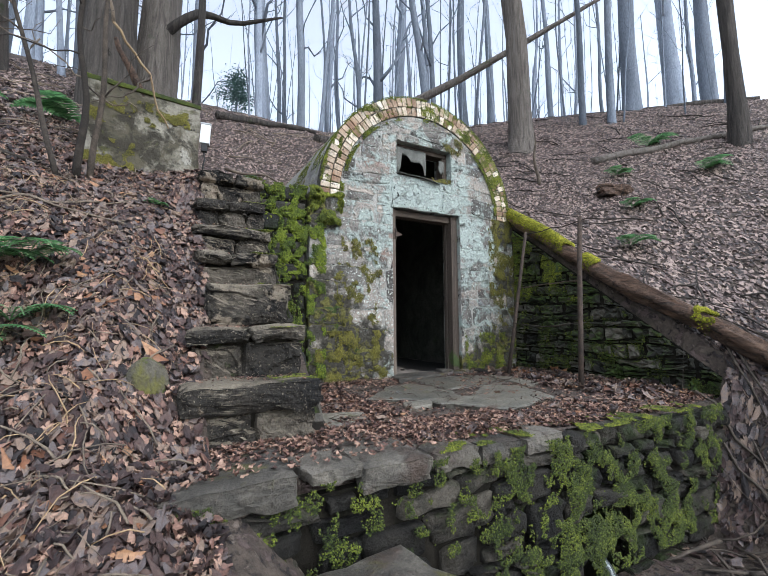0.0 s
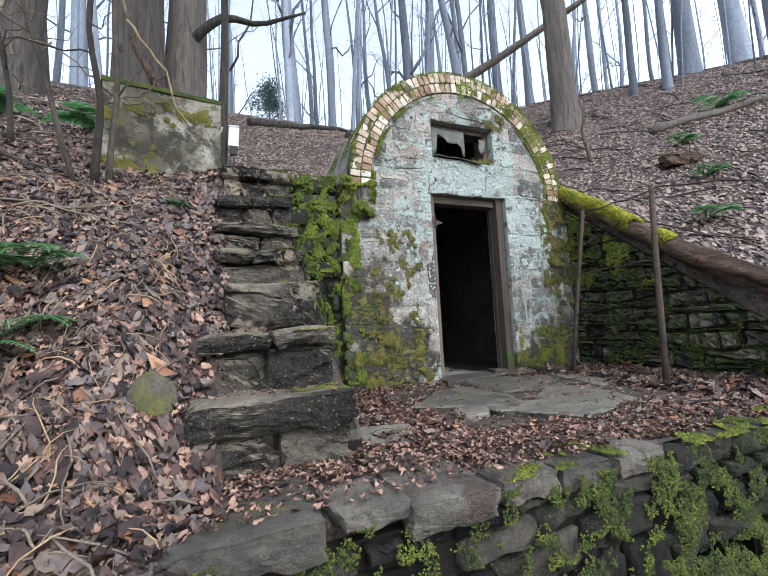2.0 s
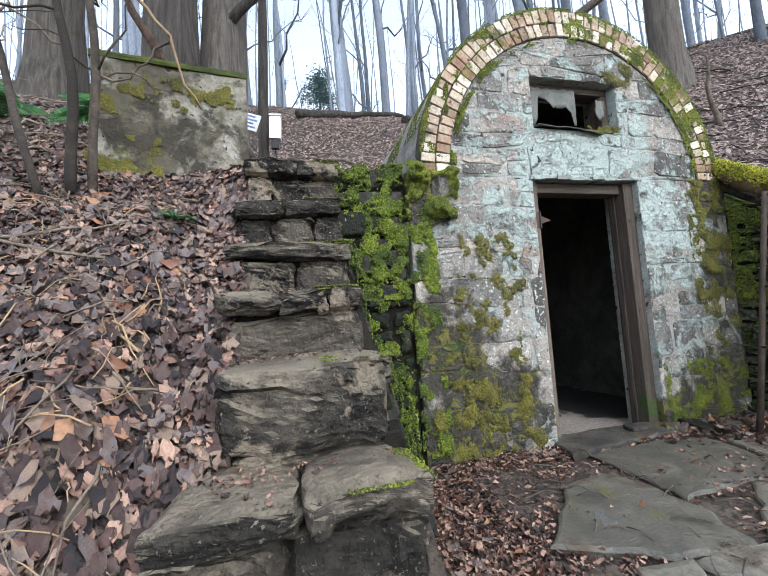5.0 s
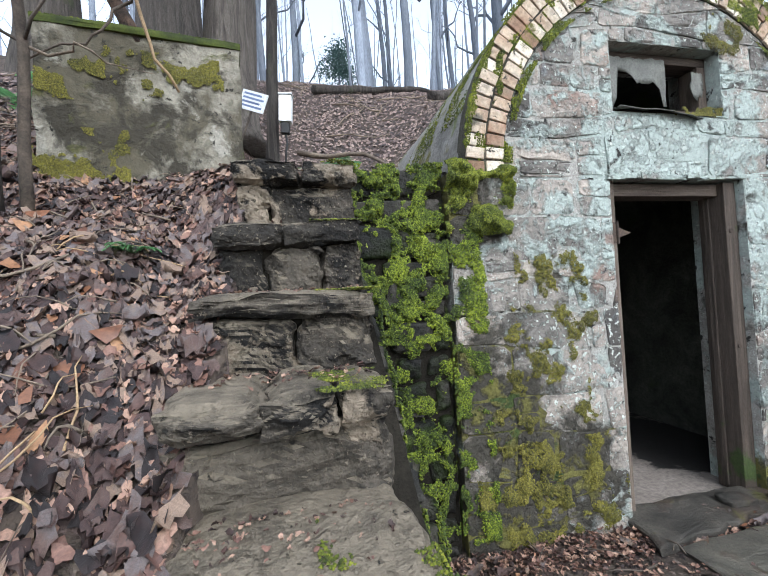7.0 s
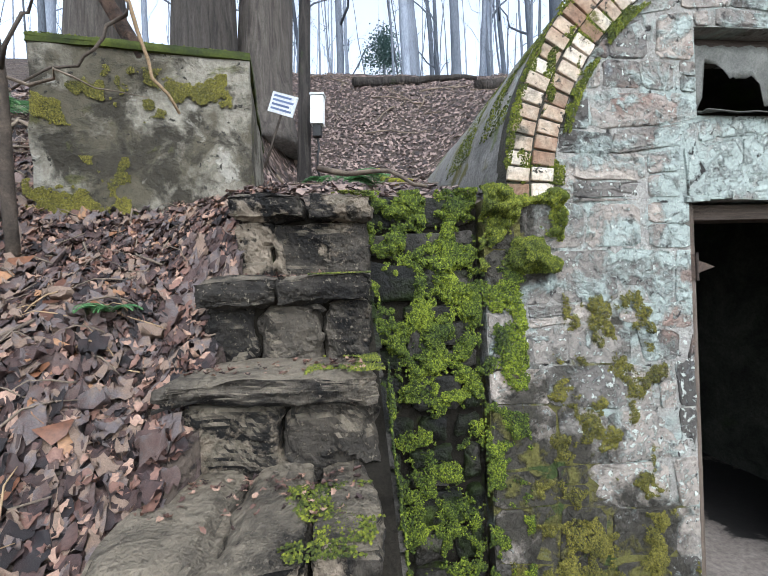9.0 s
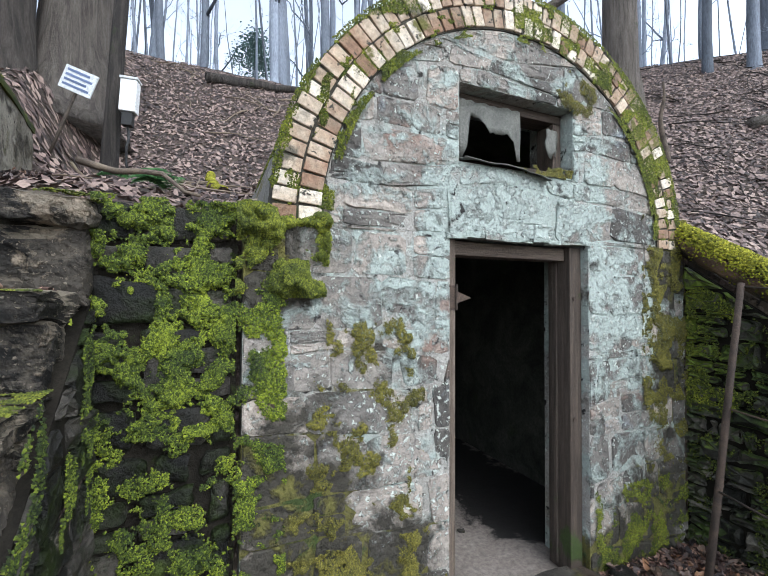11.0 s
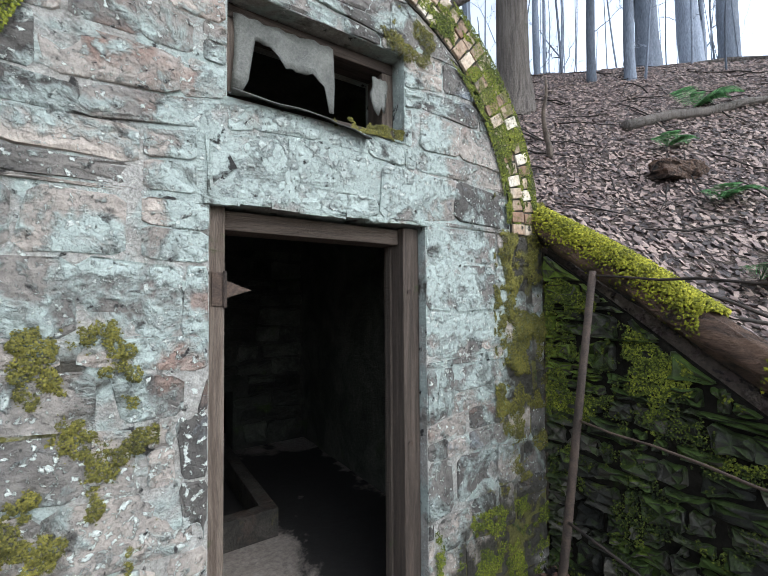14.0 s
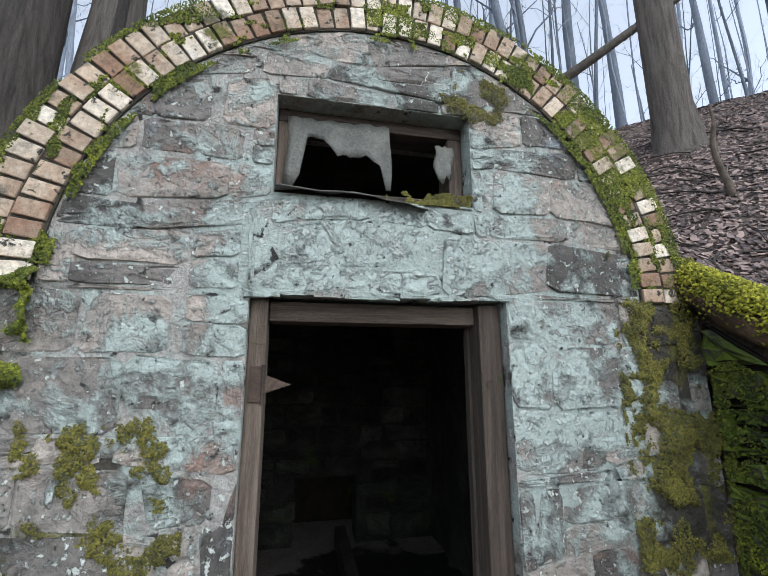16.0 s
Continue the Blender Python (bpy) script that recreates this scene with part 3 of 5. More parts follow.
f_xs = sorted({F_LEFT, F_RIGHT, DOOR[0], DOOR[1], WIN[0], WIN[1], CX - R_OUT, CX + R_OUT} | {round(CX - R_OUT + 2 * R_OUT * i / 64, 4) for i in range(65)})
facade = put("wall_facade", column_wall("wall_facade", f_xs, 0.008, 0.38, -0.4, lambda x: top_of(x, R_OUT - 0.006) if abs(x - CX) < R_OUT else CZ, [DOOR, WIN], m_mortar), label="arched spring house front of limewashed rubble stone, mossy at its edges", category="wall", kind="structure")

# the vault behind the front, its inner face and back wall
v_verts, v_faces = [], []
prof_o = [(CX - R_OUT, -0.3)] + [(CX - R_OUT * math.cos(math.pi * i / 32), CZ + R_OUT * math.sin(math.pi * i / 32)) for i in range(33)] + [(CX + R_OUT, -0.3)]
prof_i = [(CX - 1.22, -0.3)] + [(CX - 1.22 * math.cos(math.pi * i / 32), CZ - 0.1 + 1.22 * math.sin(math.pi * i / 32)) for i in range(33)] + [(CX + 1.22, -0.3)]


def sweep(profile, ys, wob, flip):
    vs, fs = [], []
    n = len(profile)
    for y in ys:
        for i, (x, z) in enumerate(profile):
            w = noise.noise(Vector((x * 2.5, y * 2.5, z * 2.5))) * wob
            vs.append((x + (x - CX) * w * 0.5, y, z + w))
    for j in range(len(ys) - 1):
        for i in range(n - 1):
            q = (j * n + i, j * n + i + 1, (j + 1) * n + i + 1, (j + 1) * n + i)
            fs.append(q[::-1] if flip else q)
    return vs, fs


m_vault = surface("mossy_vault_render", [(0.13, 0.125, 0.11), (0.23, 0.22, 0.20), (0.30, 0.29, 0.26)], 3, 0.9, 0.6, layers=((OLIVE, 3, 0.55, 0.1, 0, ()), (MOSS, 2.6, 0.58, 0.1, 0.05, ())))
put("roof_vault", mesh_of("roof_vault", *sweep(prof_o, list(np.linspace(0.1, 3.7, 24)), 0.02, False), m_vault, True), label="barrel vault roof of grey render with moss, running into the hill", category="roof", kind="structure")
put("ceiling", mesh_of("ceiling", *sweep(prof_i, list(np.linspace(0.37, 3.3, 24)), 0.03, True), m_inner, True), label="damp vaulted masonry inside the spring house, coloured dark for its shade", category="ceiling", kind="structure")
NICHE = (-0.34, 0.34, -0.3, 0.64)
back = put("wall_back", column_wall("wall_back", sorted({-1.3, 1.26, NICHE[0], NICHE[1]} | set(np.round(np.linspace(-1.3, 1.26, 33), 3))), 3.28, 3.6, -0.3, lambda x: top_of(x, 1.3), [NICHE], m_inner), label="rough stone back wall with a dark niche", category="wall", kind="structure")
# Near-black material paints the shade in the depth of the niche.
put("wall_niche", mesh_of("wall_niche", *(lambda b: ([v.co.copy() for v in b.verts], [[v.index for v in f.verts] for f in b.faces]))(box_bm(NICHE[0] - 0.1, NICHE[1] + 0.1, 4.0, 4.1, -0.3, 1.1)), m_joint), label="back of the niche, coloured near black for its shade", category="wall", kind="structure")
put("floor", mesh_of("floor", [(-1.3, 0.0, -0.035), (1.26, 0.0, -0.035), (1.26, 4.0, -0.035), (-1.3, 4.0, -0.035)], [(0, 1, 2, 3)], m_silt), label="silty floor with dark wet patches", category="floor", kind="structure")

# ---- door frame, window frame ----
door_frame = thing("door_frame", "weathered grey timber door frame with a bare rusty hinge, no door in it", "door frame")
part("left_jamb", box_bm(-0.52, -0.455, 0.05, 0.20, -0.03, 2.05, 0.006), m_wood, door_frame)
part("right_jamb", box_bm(0.415, 0.515, 0.06, 0.24, -0.03, 2.05, 0.006), m_wood, door_frame)
part("head", box_bm(-0.452, 0.412, 0.10, 0.24, 1.965, 2.045, 0.006), m_head, door_frame)
part("stop_bead", box_bm(0.40, 0.414, 0.16, 0.20, 0.0, 1.965, 0.003), m_wood, door_frame)
hb = bmesh.new()
hv = [hb.verts.new(p) for p in ((-0.455, 0.044, 1.69), (-0.455, 0.044, 1.76), (-0.355, 0.044, 1.722), (-0.455, 0.048, 1.69), (-0.455, 0.048, 1.76), (-0.355, 0.048, 1.722))]
for f in ((0, 2, 1), (3, 4, 5), (0, 3, 5, 2), (2, 5, 4, 1), (1, 4, 3, 0)):
    hb.faces.new([hv[i] for i in f])
hinge = part("hinge", hb, m_rust, door_frame, "rusty triangular strap hinge")
part("hinge_leaf", box_bm(-0.505, -0.456, 0.042, 0.049, 1.66, 1.79, 0.002), m_rust, hinge)
vv, ff = tube([(-0.457, 0.040, 1.655), (-0.457, 0.040, 1.795)], [0.008, 0.008], 8)
put("hinge_pin", mesh_of("hinge_pin", vv, ff, m_rust), hinge)
for zz in (1.72, 0.95):
    vv, ff = tube([(0.45, 0.052, zz), (0.45, 0.062, zz)], [0.014, 0.012], 8)
    put("bolt", mesh_of("bolt", vv, ff, m_rust), door_frame)
window_1 = tagged(new("window_1"), "small glassless window opening with old timber frame and torn sheeting", "window", kind="structure")
wx0, wx1, wz0, wz1 = WIN
part("window_head", box_bm(wx0 + 0.003, wx1 - 0.003, 0.10, 0.24, wz1 - 0.06, wz1 - 0.003, 0.005), m_head, window_1)
part("window_sill", box_bm(wx0 + 0.003, wx1 - 0.003, 0.04, 0.26, wz0 + 0.003, wz0 + 0.04, 0.008), m_head, window_1)
part("window_jamb", box_bm(wx0 + 0.003, wx0 + 0.05, 0.10, 0.24, wz0 + 0.042, wz1 - 0.062, 0.005), m_wood, window_1)
part("window_jamb", box_bm(wx1 - 0.07, wx1 - 0.003, 0.10, 0.24, wz0 + 0.042, wz1 - 0.062, 0.005), m_wood, window_1)


def rag(name, outline_top, drops, y, seed):
    """A torn hanging sheet: a strip from the head with a ragged lower edge."""
    vs, fs = [], []
    n = len(drops)
    x0, x1, z = outline_top
    for i, d in enumerate(drops):
        x = x0 + (x1 - x0) * i / (n - 1)
        for k in range(5):
            s = k / 4
            w = 0.02 * noise.noise(Vector((x * 9 + seed, s * 2, seed))) + 0.012 * math.sin(x * 40 + seed) * s
            vs.append((x + 0.008 * math.sin(s * 5 + i), y + w, z - d * s + 0.006 * math.sin(i * 2.1)))
    for i in range(n - 1):
        for k in range(4):
            a = i * 5 + k
            fs.append((a, a + 1, a + 6, a + 5))
    ob = put(name, mesh_of(name, vs, fs, m_rag, True), label="torn grey plastic sheeting hanging in ragged strips in the window", category="sheeting")
    sol = ob.modifiers.new("thick", "SOLIDIFY")
    sol.thickness = 0.003
    return ob


rag("torn_sheet", (-0.42, 0.04, 2.865), [0.34, 0.35, 0.27, 0.09, 0.085, 0.08, 0.09, 0.13, 0.17, 0.16, 0.17, 0.155, 0.17, 0.16, 0.175, 0.19, 0.31, 0.30], 0.085, 1)
rag("torn_sheet", (0.25, 0.335, 2.80), [0.10, 0.17, 0.19, 0.15, 0.18, 0.17, 0.08], 0.085, 5)
vs, fs = [], []
for i in range(15):
    for k in range(5):
        x = -0.45 + 0.62 * i / 14
        vs.append((x, 0.10 - 0.035 * k, 2.525 - 0.013 * k + 0.016 * noise.noise(Vector((x * 10, k * 1.1, 0))) - 0.05 * max(0, i - 9) / 6))
for i in range(14):
    for k in range(4):
        fs.append((i * 5 + k, i * 5 + k + 1, i * 5 + k + 6, i * 5 + k + 5))
rolled = put("fallen_sheet", mesh_of("fallen_sheet", vs, fs, m_rag, True), label="crumpled grey sheeting lying along the window sill", category="sheeting")
rolled.modifiers.new("thick", "SOLIDIFY").thickness = 0.006

# ---- terrace: flagstones ----
flag_r = random.Random(11)


def slab(name, outline, z, thick, mat, seed, parent=None, label="", category="", group="", tilt=(0, 0)):
    """A flat irregular stone from its outline in plan."""
    r = random.Random(seed)
    cx = sum(p[0] for p in outline) / len(outline)
    cy = sum(p[1] for p in outline) / len(outline)
    ring = []
    n = len(outline)
    for i in range(n):
        p, q = outline[i], outline[(i + 1) % n]
        ln = math.hypot(q[0] - p[0], q[1] - p[1])
        m = max(2, int(ln / 0.09))
        for k in range(m):
            s = k / m
            ring.append((p[0] + s * (q[0] - p[0]) - cx + r.uniform(-0.02, 0.02), p[1] + s * (q[1] - p[1]) - cy + r.uniform(-0.02, 0.02)))
    m = len(ring)
    verts, faces = [], []
    for sc, dz in ((0.97, -thick), (1.0, -0.3 * thick), (0.985, -0.008), (0.94, 0.0), (0.6, 0.006), (0.3, 0.004)):
        for x, y in ring:
            verts.append((x * sc, y * sc, dz + x * sc * tilt[0] + y * sc * tilt[1] + noise.noise(Vector((x * sc * 5 + seed, y * sc * 5, 0))) * 0.008 + (r.uniform(-0.006, 0.006) if dz < -0.01 else 0)))
    verts.append((0, 0, 0.004))
    for k in range(5):
        for i in range(m):
            j = (i + 1) % m
            faces.append((k * m + i, k * m + j, (k + 1) * m + j, (k + 1) * m + i))
    for i in range(m):
        faces.append((5 * m + i, 5 * m + (i + 1) % m, 6 * m))
    return put(name, mesh_of(name, verts, faces, mat), parent, label, category, group, m=Matrix.Translation((cx, cy, z)))


FLAG = dict(category="flagstone", group="terrace flagstones")
slab("flagstone", [(-1.45, -1.15), (-1.05, -1.35), (-0.68, -1.45), (-0.55, -1.05), (-0.60, -0.55), (-1.0, -0.65)], 0.012, 0.05, m_slab, 1, label="raised wet grey flagstone with a broken edge", tilt=(-0.02, 0.01), **FLAG)
slab("flagstone", [(-1.03, -1.42), (-0.65, -1.95), (0.05, -1.75), (0.25, -1.2), (-0.05, -1.0), (-0.63, -1.42)], 0.006, 0.05, m_slab, 2, label="large wet grey flagstone sunk among leaves", **FLAG)
slab("flagstone", [(-0.52, -1.0), (-0.05, -0.96), (0.32, -1.0), (0.5, -0.35), (0.1, -0.22), (-0.5, -0.28)], 0.0, 0.05, m_slab, 3, label="wet flagstone before the doorway", **FLAG)
slab("flagstone", [(0.30, -1.25), (0.62, -1.15), (0.75, -0.6), (0.55, -0.4), (0.36, -0.95)], 0.0, 0.05, m_slab, 4, label="wet flagstone beside the fence", **FLAG)
slab("flagstone", [(-1.35, -1.62), (-1.08, -1.55), (-1.02, -1.38), (-1.25, -1.36)], 0.008, 0.04, m_slab, 5, label="small pale blue-grey flagstone among leaves", **FLAG)
slab("flagstone", [(-2.10, -1.74), (-1.72, -1.78), (-1.68, -1.52), (-1.95, -1.40), (-2.08, -1.48)], 0.005, 0.04, m_slab, 6, label="blue-grey flagstone at the foot of the steps", **FLAG)
slab("threshold_stone", [(-0.62, -0.26), (0.1, -0.2), (0.6, -0.16), (0.52, 0.12), (-0.52, 0.12)], 0.02, 0.06, m_cap, 7, label="pale flat threshold stone in the doorway", category="threshold")

# cap stones of the front wall
cap_r = random.Random(4)
for i, (xa, xb, yb, thick, turn) in enumerate(((-2.95, -2.44, -1.98, 0.13, -4), (-2.43, -2.17, -2.20, 0.07, 6), (-2.16, -1.80, -1.95, 0.12, -2), (-1.79, -1.46, -2.02, 0.11, 3), (-1.45, -1.15, -2.10, 0.12, -3), (-1.14, -0.82, -2.12, 0.10, 2))):
    ya = -2.51 + cap_r.uniform(-0.02, 0.02)
    cap = part("cap_stone", hewn_block(xb - xa, yb - ya, thick, 20 + i, 0.011, 16, 0.014), m_cap, None)
    tagged(cap, "flat grey cap stone on the terrace wall, moss at its edge", "cap stone", "cap stones of the terrace wall")
    cap.matrix_world = pose((xa + xb) / 2, (ya + yb) / 2, 0.030 - 0.010 * i - thick, 0, cap_r.uniform(-1.5, 1.5), turn)
for i, (x, y, s) in enumerate(((-1.62, -1.86, 0.12), (-1.95, -1.92, 0.10), (-1.28, -1.98, 0.09))):
    slab("paving_stone", [(x - s, y - s * 0.7), (x + s, y - s * 0.6), (x + s * 0.8, y + s * 0.7), (x - s * 0.7, y + s * 0.6)], 0.004, 0.03, m_cap, 40 + i, label="small grey paving stone pressed into leaves", category="paving stone", group="small paving stones")
slab("lower_slab", [(-2.92, -3.25), (-2.05, -3.2), (-1.92, -2.95), (-2.0, -2.56), (-2.85, -2.56)], -0.34, 0.3, m_cap, 51, label="broad grey stone slab below the terrace wall", category="step")

# ---- steps ----
STEPS = [(-2.05, 0.33, -2.89, -2.20, 0.36), (-1.72, 0.61, -2.84, -2.17, 0.32), (-1.42, 0.90, -2.72, -2.18, 0.30), (-1.05, 1.17, -2.775, -2.17, 0.32), (-0.66, 1.44, -2.765, -2.13, 0.30), (-0.44, 1.73, -2.74, -2.13, 0.30), (-0.14, 2.08, -2.69, -2.10, 0.36)]
TREADS = ((1.0,), (0.53, 1.0), (1.0,), (0.42, 0.74, 1.0), (1.0,), (0.47, 1.0), (0.55, 1.0))
RISERS = ((0.55, 1.0), (0.48, 1.0), (1.0,), (1.0,), (0.53, 1.0), (0.35, 0.72, 1.0), (0.3, 1.0))
TREAD_H = (0.15, 0.10, 0.27, 0.10, 0.085, 0.10, 0.11)
for k, (y, z, x0, x1, h) in enumerate(STEPS):
    nxt = STEPS[k + 1][0] if k < len(STEPS) - 1 else y + 0.4
    d = nxt - y + 0.12
    step = tagged(new("stone_step"), "rough dark sandstone step of laid blocks, worn and damp", "step", "stone steps up the bank")
    r = random.Random(60 + k)
    tread_h = TREAD_H[k]
    a = x0
    for i, s_ in enumerate(TREADS[k]):
        b = x0 + (x1 - x0) * s_
        bm = hewn_block(b - a - 0.004, d, tread_h, 10 + k * 3 + i, 0.020, 20, 0.020)
        bm.transform(Matrix.Translation(((a + b) / 2, y + d / 2 + r.uniform(-0.012, 0.012), z - tread_h)))
        part("tread", bm, m_step, step)
        a = b
    part("rubble_core", box_bm(x0 + 0.06, x1 - 0.05, y + 0.10, y + d + 0.05, z - h - 0.1, z - 0.05), m_joint, step, "dark earth between the stones")
    a = x0 + 0.02
    for i, s_ in enumerate(RISERS[k]):
        b = x0 + (x1 - 0.01 - x0) * s_
        bm = hewn_block(b - a - 0.004, d, h - tread_h + 0.035, 50 + k * 7 + i, 0.024, 20, 0.018)
        bm.transform(Matrix.Translation(((a + b) / 2, y + 0.042 + d / 2 + r.uniform(-0.012, 0.016), z - h - 0.03)))
        part("riser_stone", bm, m_step, step)
        a = b

# ---- concrete block ----
blk = thing("concrete_block", "weathered grey concrete block with moss patches and a broken lower edge", "concrete block")
bm = rough_block(0.98, 1.45, 1.25, 5, 0.008, 14, 0.015, 0.1)
part("body", bm, m_block, blk)
bm = rough_block(1.0, 1.47, 0.04, 8, 0.008, 8, 0.02, 0.1)
bm.transform(Matrix.Translation((0, 0, 1.24)))
part("mossy_top", bm, m_moss, blk, "green moss mat over the block's top")
blk.matrix_world = pose(-3.246, 0.983, 1.63, 0, 0, 8)

# ---- fence ----
fence = thing("wire_fence", "rusty leaning fence of thin posts and bent rods", "fence")


def rod(name, pts, r0, r1, mat, parent, sides=6, knob=0.0):
    n = len(pts)
    vs_, fs_ = tube(pts, [r0 + (r1 - r0) * i / (n - 1) for i in range(n)], sides, knob, 3)
    return put(name, mesh_of(name, vs_, fs_, mat, True), parent)


P1 = [(0.70, -1.56, -0.05), (0.79, -1.52, 0.6), (0.86, -1.49, 1.2), (0.95, -1.46, 1.76)]
P2 = [(0.87, -0.44, -0.05), (0.99, -0.45, 0.55), (1.11, -0.45, 1.12), (1.25, -0.46, 1.82)]
rod("post", P1, 0.026, 0.024, m_rust, fence, 6)
rod("post", P2, 0.024, 0.02, m_rust, fence, 6)
rod("rail", bent((1.25, -0.46, 1.80), (0.94, -1.48, 1.72), 6, 0.05, 1) + bent((0.93, -1.56, 1.72), (0.96, -2.2, 1.55), 3, 0.05, 4), 0.006, 0.006, m_rust, fence)
rod("rail", bent((1.10, -0.46, 1.08), (0.84, -1.50, 1.06), 6, 0.05, 2), 0.006, 0.006, m_rust, fence)
rod("rail", bent((0.99, -0.46, 0.62), (0.79, -1.53, 0.62), 6, 0.06, 3), 0.007, 0.007, m_rust, fence)

# ---- log on the wing wall ----
log = thing("mossy_log", "long rotting fallen log with bright moss along its top", "log")
lp = bent((1.47, 0.10, 2.21), (1.72, -3.3, -0.08), 26, 0.10, 6)
vv, ff = tube(lp, [0.088 + 0.010 * math.sin(i * 0.6) + 0.008 * (i / 26) for i in range(27)], 18, 0.45, 2)
put("trunk", mesh_of("trunk", vv, ff, m_log, True), log)

# ---- utility box and sign ----
BOX_AT = Vector((-2.42, 2.62, 3.46))
ubox = thing("utility_box", "small white metal box on a thin trunk, black cable below", "electrical box")
part("body", box_bm(-0.07, 0.07, -0.06, 0.05, 0.0, 0.30, 0.008), m_white, ubox)
part("lid", box_bm(-0.078, 0.078, -0.07, 0.055, 0.302, 0.325, 0.005), m_white, ubox)
part("fitting", box_bm(-0.045, 0.045, -0.045, 0.03, -0.13, -0.002, 0.008), m_dark, ubox, "black cable fitting")
rod("cable", bent((0.0, 0, -0.12), (0.03, 0.02, -0.55), 6, 0.06, 2), 0.012, 0.012, m_dark, ubox)
ubox.matrix_world = Matrix.Translation(BOX_AT) @ pose(0, 0, 0, 0, 3, -10)
sign = thing("sign", "small white sign with unreadable dark lines, tilted on a stake", "sign")
part("panel", box_bm(-0.16, 0.16, -0.006, 0.006, 0.0, 0.2, 0.002), m_white, sign)
for i in range(4):
    part("text_line", box_bm(-0.13, 0.13 - 0.04 * (i % 2), -0.0095, -0.0065, 0.03 + i * 0.042, 0.05 + i * 0.042), m_ink, sign)
rod("stake", [(0, 0.02, -0.75), (0, 0.02, 0.12)], 0.014, 0.012, m_twig, sign)
sign.matrix_world = pose(-2.78, 2.35, 3.46, 0, 24, -28)


# ---- trees ----
def tree(x, y, height, r0, seed, mat, limbs=5, lean=(0, 0), z=None, label="bare grey tree trunk in the winter wood", flare=0.5, twiggy=2, sides=10, first=0.4):
    t = thing("tree", label, "tree", "winter trees")
    r = random.Random(seed)
    base = Vector((x, y, float(ground_z(x, y)) - 0.15 - r0 if z is None else z))
    n = 14
    pts = bent((0, 0, 0), (lean[0], lean[1], height), n, 0.035 * height * 0.5, seed)
    radii = [r0 * (1 - 0.72 * i / n) for i in range(n + 1)]
    low = [pts[0], pts[0].lerp(pts[1], 0.25), pts[0].lerp(pts[1], 0.6)]
    pts = low + pts[1:]
    radii = [r0 * (1 + flare), r0 * (1 + flare * 0.35), r0 * (1 + flare * 0.08)] + radii[1:]
    vs_, fs_ = tube(pts, radii, sides, 0.22, seed)
    put("trunk", mesh_of("trunk", vs_, fs_, mat, True), t)
    tubes = []
    for k in range(limbs):
        i = r.randint(3 + int(first * n), len(pts) - 2)
        a = pts[i]
        w = r.uniform(0, 6.28)
        ln = height * r.uniform(0.10, 0.26)
        tip = a + Vector((math.cos(w) * ln * 0.7, math.sin(w) * ln * 0.7, ln * r.uniform(0.4, 1.0)))
        lp_ = bent(a, tip, 6, ln * 0.16, seed + k)
        rr = radii[i] * r.uniform(0.25, 0.5)
        tubes = []
        tubes.append(tube(lp_, [rr * (1 - 0.8 * q / 6) for q in range(7)], 5))
        for q in range(twiggy):
            b = lp_[r.randint(2, 5)]
            w2 = r.uniform(0, 6.28)
            l2 = ln * r.uniform(0.25, 0.5)
            t2 = b + Vector((math.cos(w2) * l2 * 0.7, math.sin(w2) * l2 * 0.7, l2 * r.uniform(0.2, 0.9)))
            tubes.append(tube(bent(b, t2, 4, l2 * 0.2, seed + k + q), [rr * 0.35, rr * 0.25, rr * 0.18, rr * 0.12, rr * 0.05], 4))
        put("limb", mesh_of("limb", *join_tubes(tubes), mat, True), t)
    t.location = base
    return t


tree(-3.80, 3.45, 15, 0.40, 3, m_bark, 3, (0.2, 0.6), label="thick old tree trunk behind the concrete block", first=0.6, sides=16)
twin = tree(-3.20, 3.80, 15, 0.38, 4, m_bark, 3, (0.1, 0.8), label="thick grey trunk of the twin tree behind the block", first=0.6, sides=16)
vv, ff = tube(bent((0.0, 0.0, 2.2), (2.2, -0.3, 3.2), 10, 0.35, 8), [0.10 - 0.008 * i for i in range(11)], 8, 0.2, 3)
put("limb", mesh_of("limb", vv, ff, m_bark, True), twin)
tree(-5.9, 5.0, 15, 0.45, 14, m_bark, 3, (0.0, 0.6), label="wide grey trunk further up the bank", first=0.6, sides=14)
tree(6.05, 3.75, 18, 0.36, 5, m_bark, 4, (-0.2, 0.6), label="large grey tree with flared roots on the slope", flare=0.55, first=0.5, sides=16)
tree(-2.60, 2.72, 11, 0.075, 6, m_bark, 3, (0.3, 0.4), label="slim tree with moss at its foot, beside the white box", flare=0.5, sides=14)
for i, (az, dist, rad) in enumerate(((12.1, 17, 0.3), (17, 22, 0.2), (23.2, 19, 0.1), (28.6, 18, 0.24), (31.9, 19, 0.3), (36, 17, 0.12), (41.2, 18, 0.22), (44.6, 19, 0.2), (52.9, 21, 0.16), (56.4, 14.0, 0.1), (61.9, 16.0, 0.3), (66.4, 19, 0.36), (69.5, 20, 0.32), (71.6, 12.4, 0.19), (-13, 15, 0.2), (-20, 13, 0.16), (3, 18, 0.15))):
    tree(-2.99 + dist * math.sin(radians(az)), -4.17 + dist * math.cos(radians(az)), 18, rad, 300 + i, m_hazed_bark if dist > 13 else m_bark, 4, (0.4 * math.sin(i * 2.1), 0.4), sides=9, twiggy=3, first=0.2)
r_t = random.Random(21)
count = 0
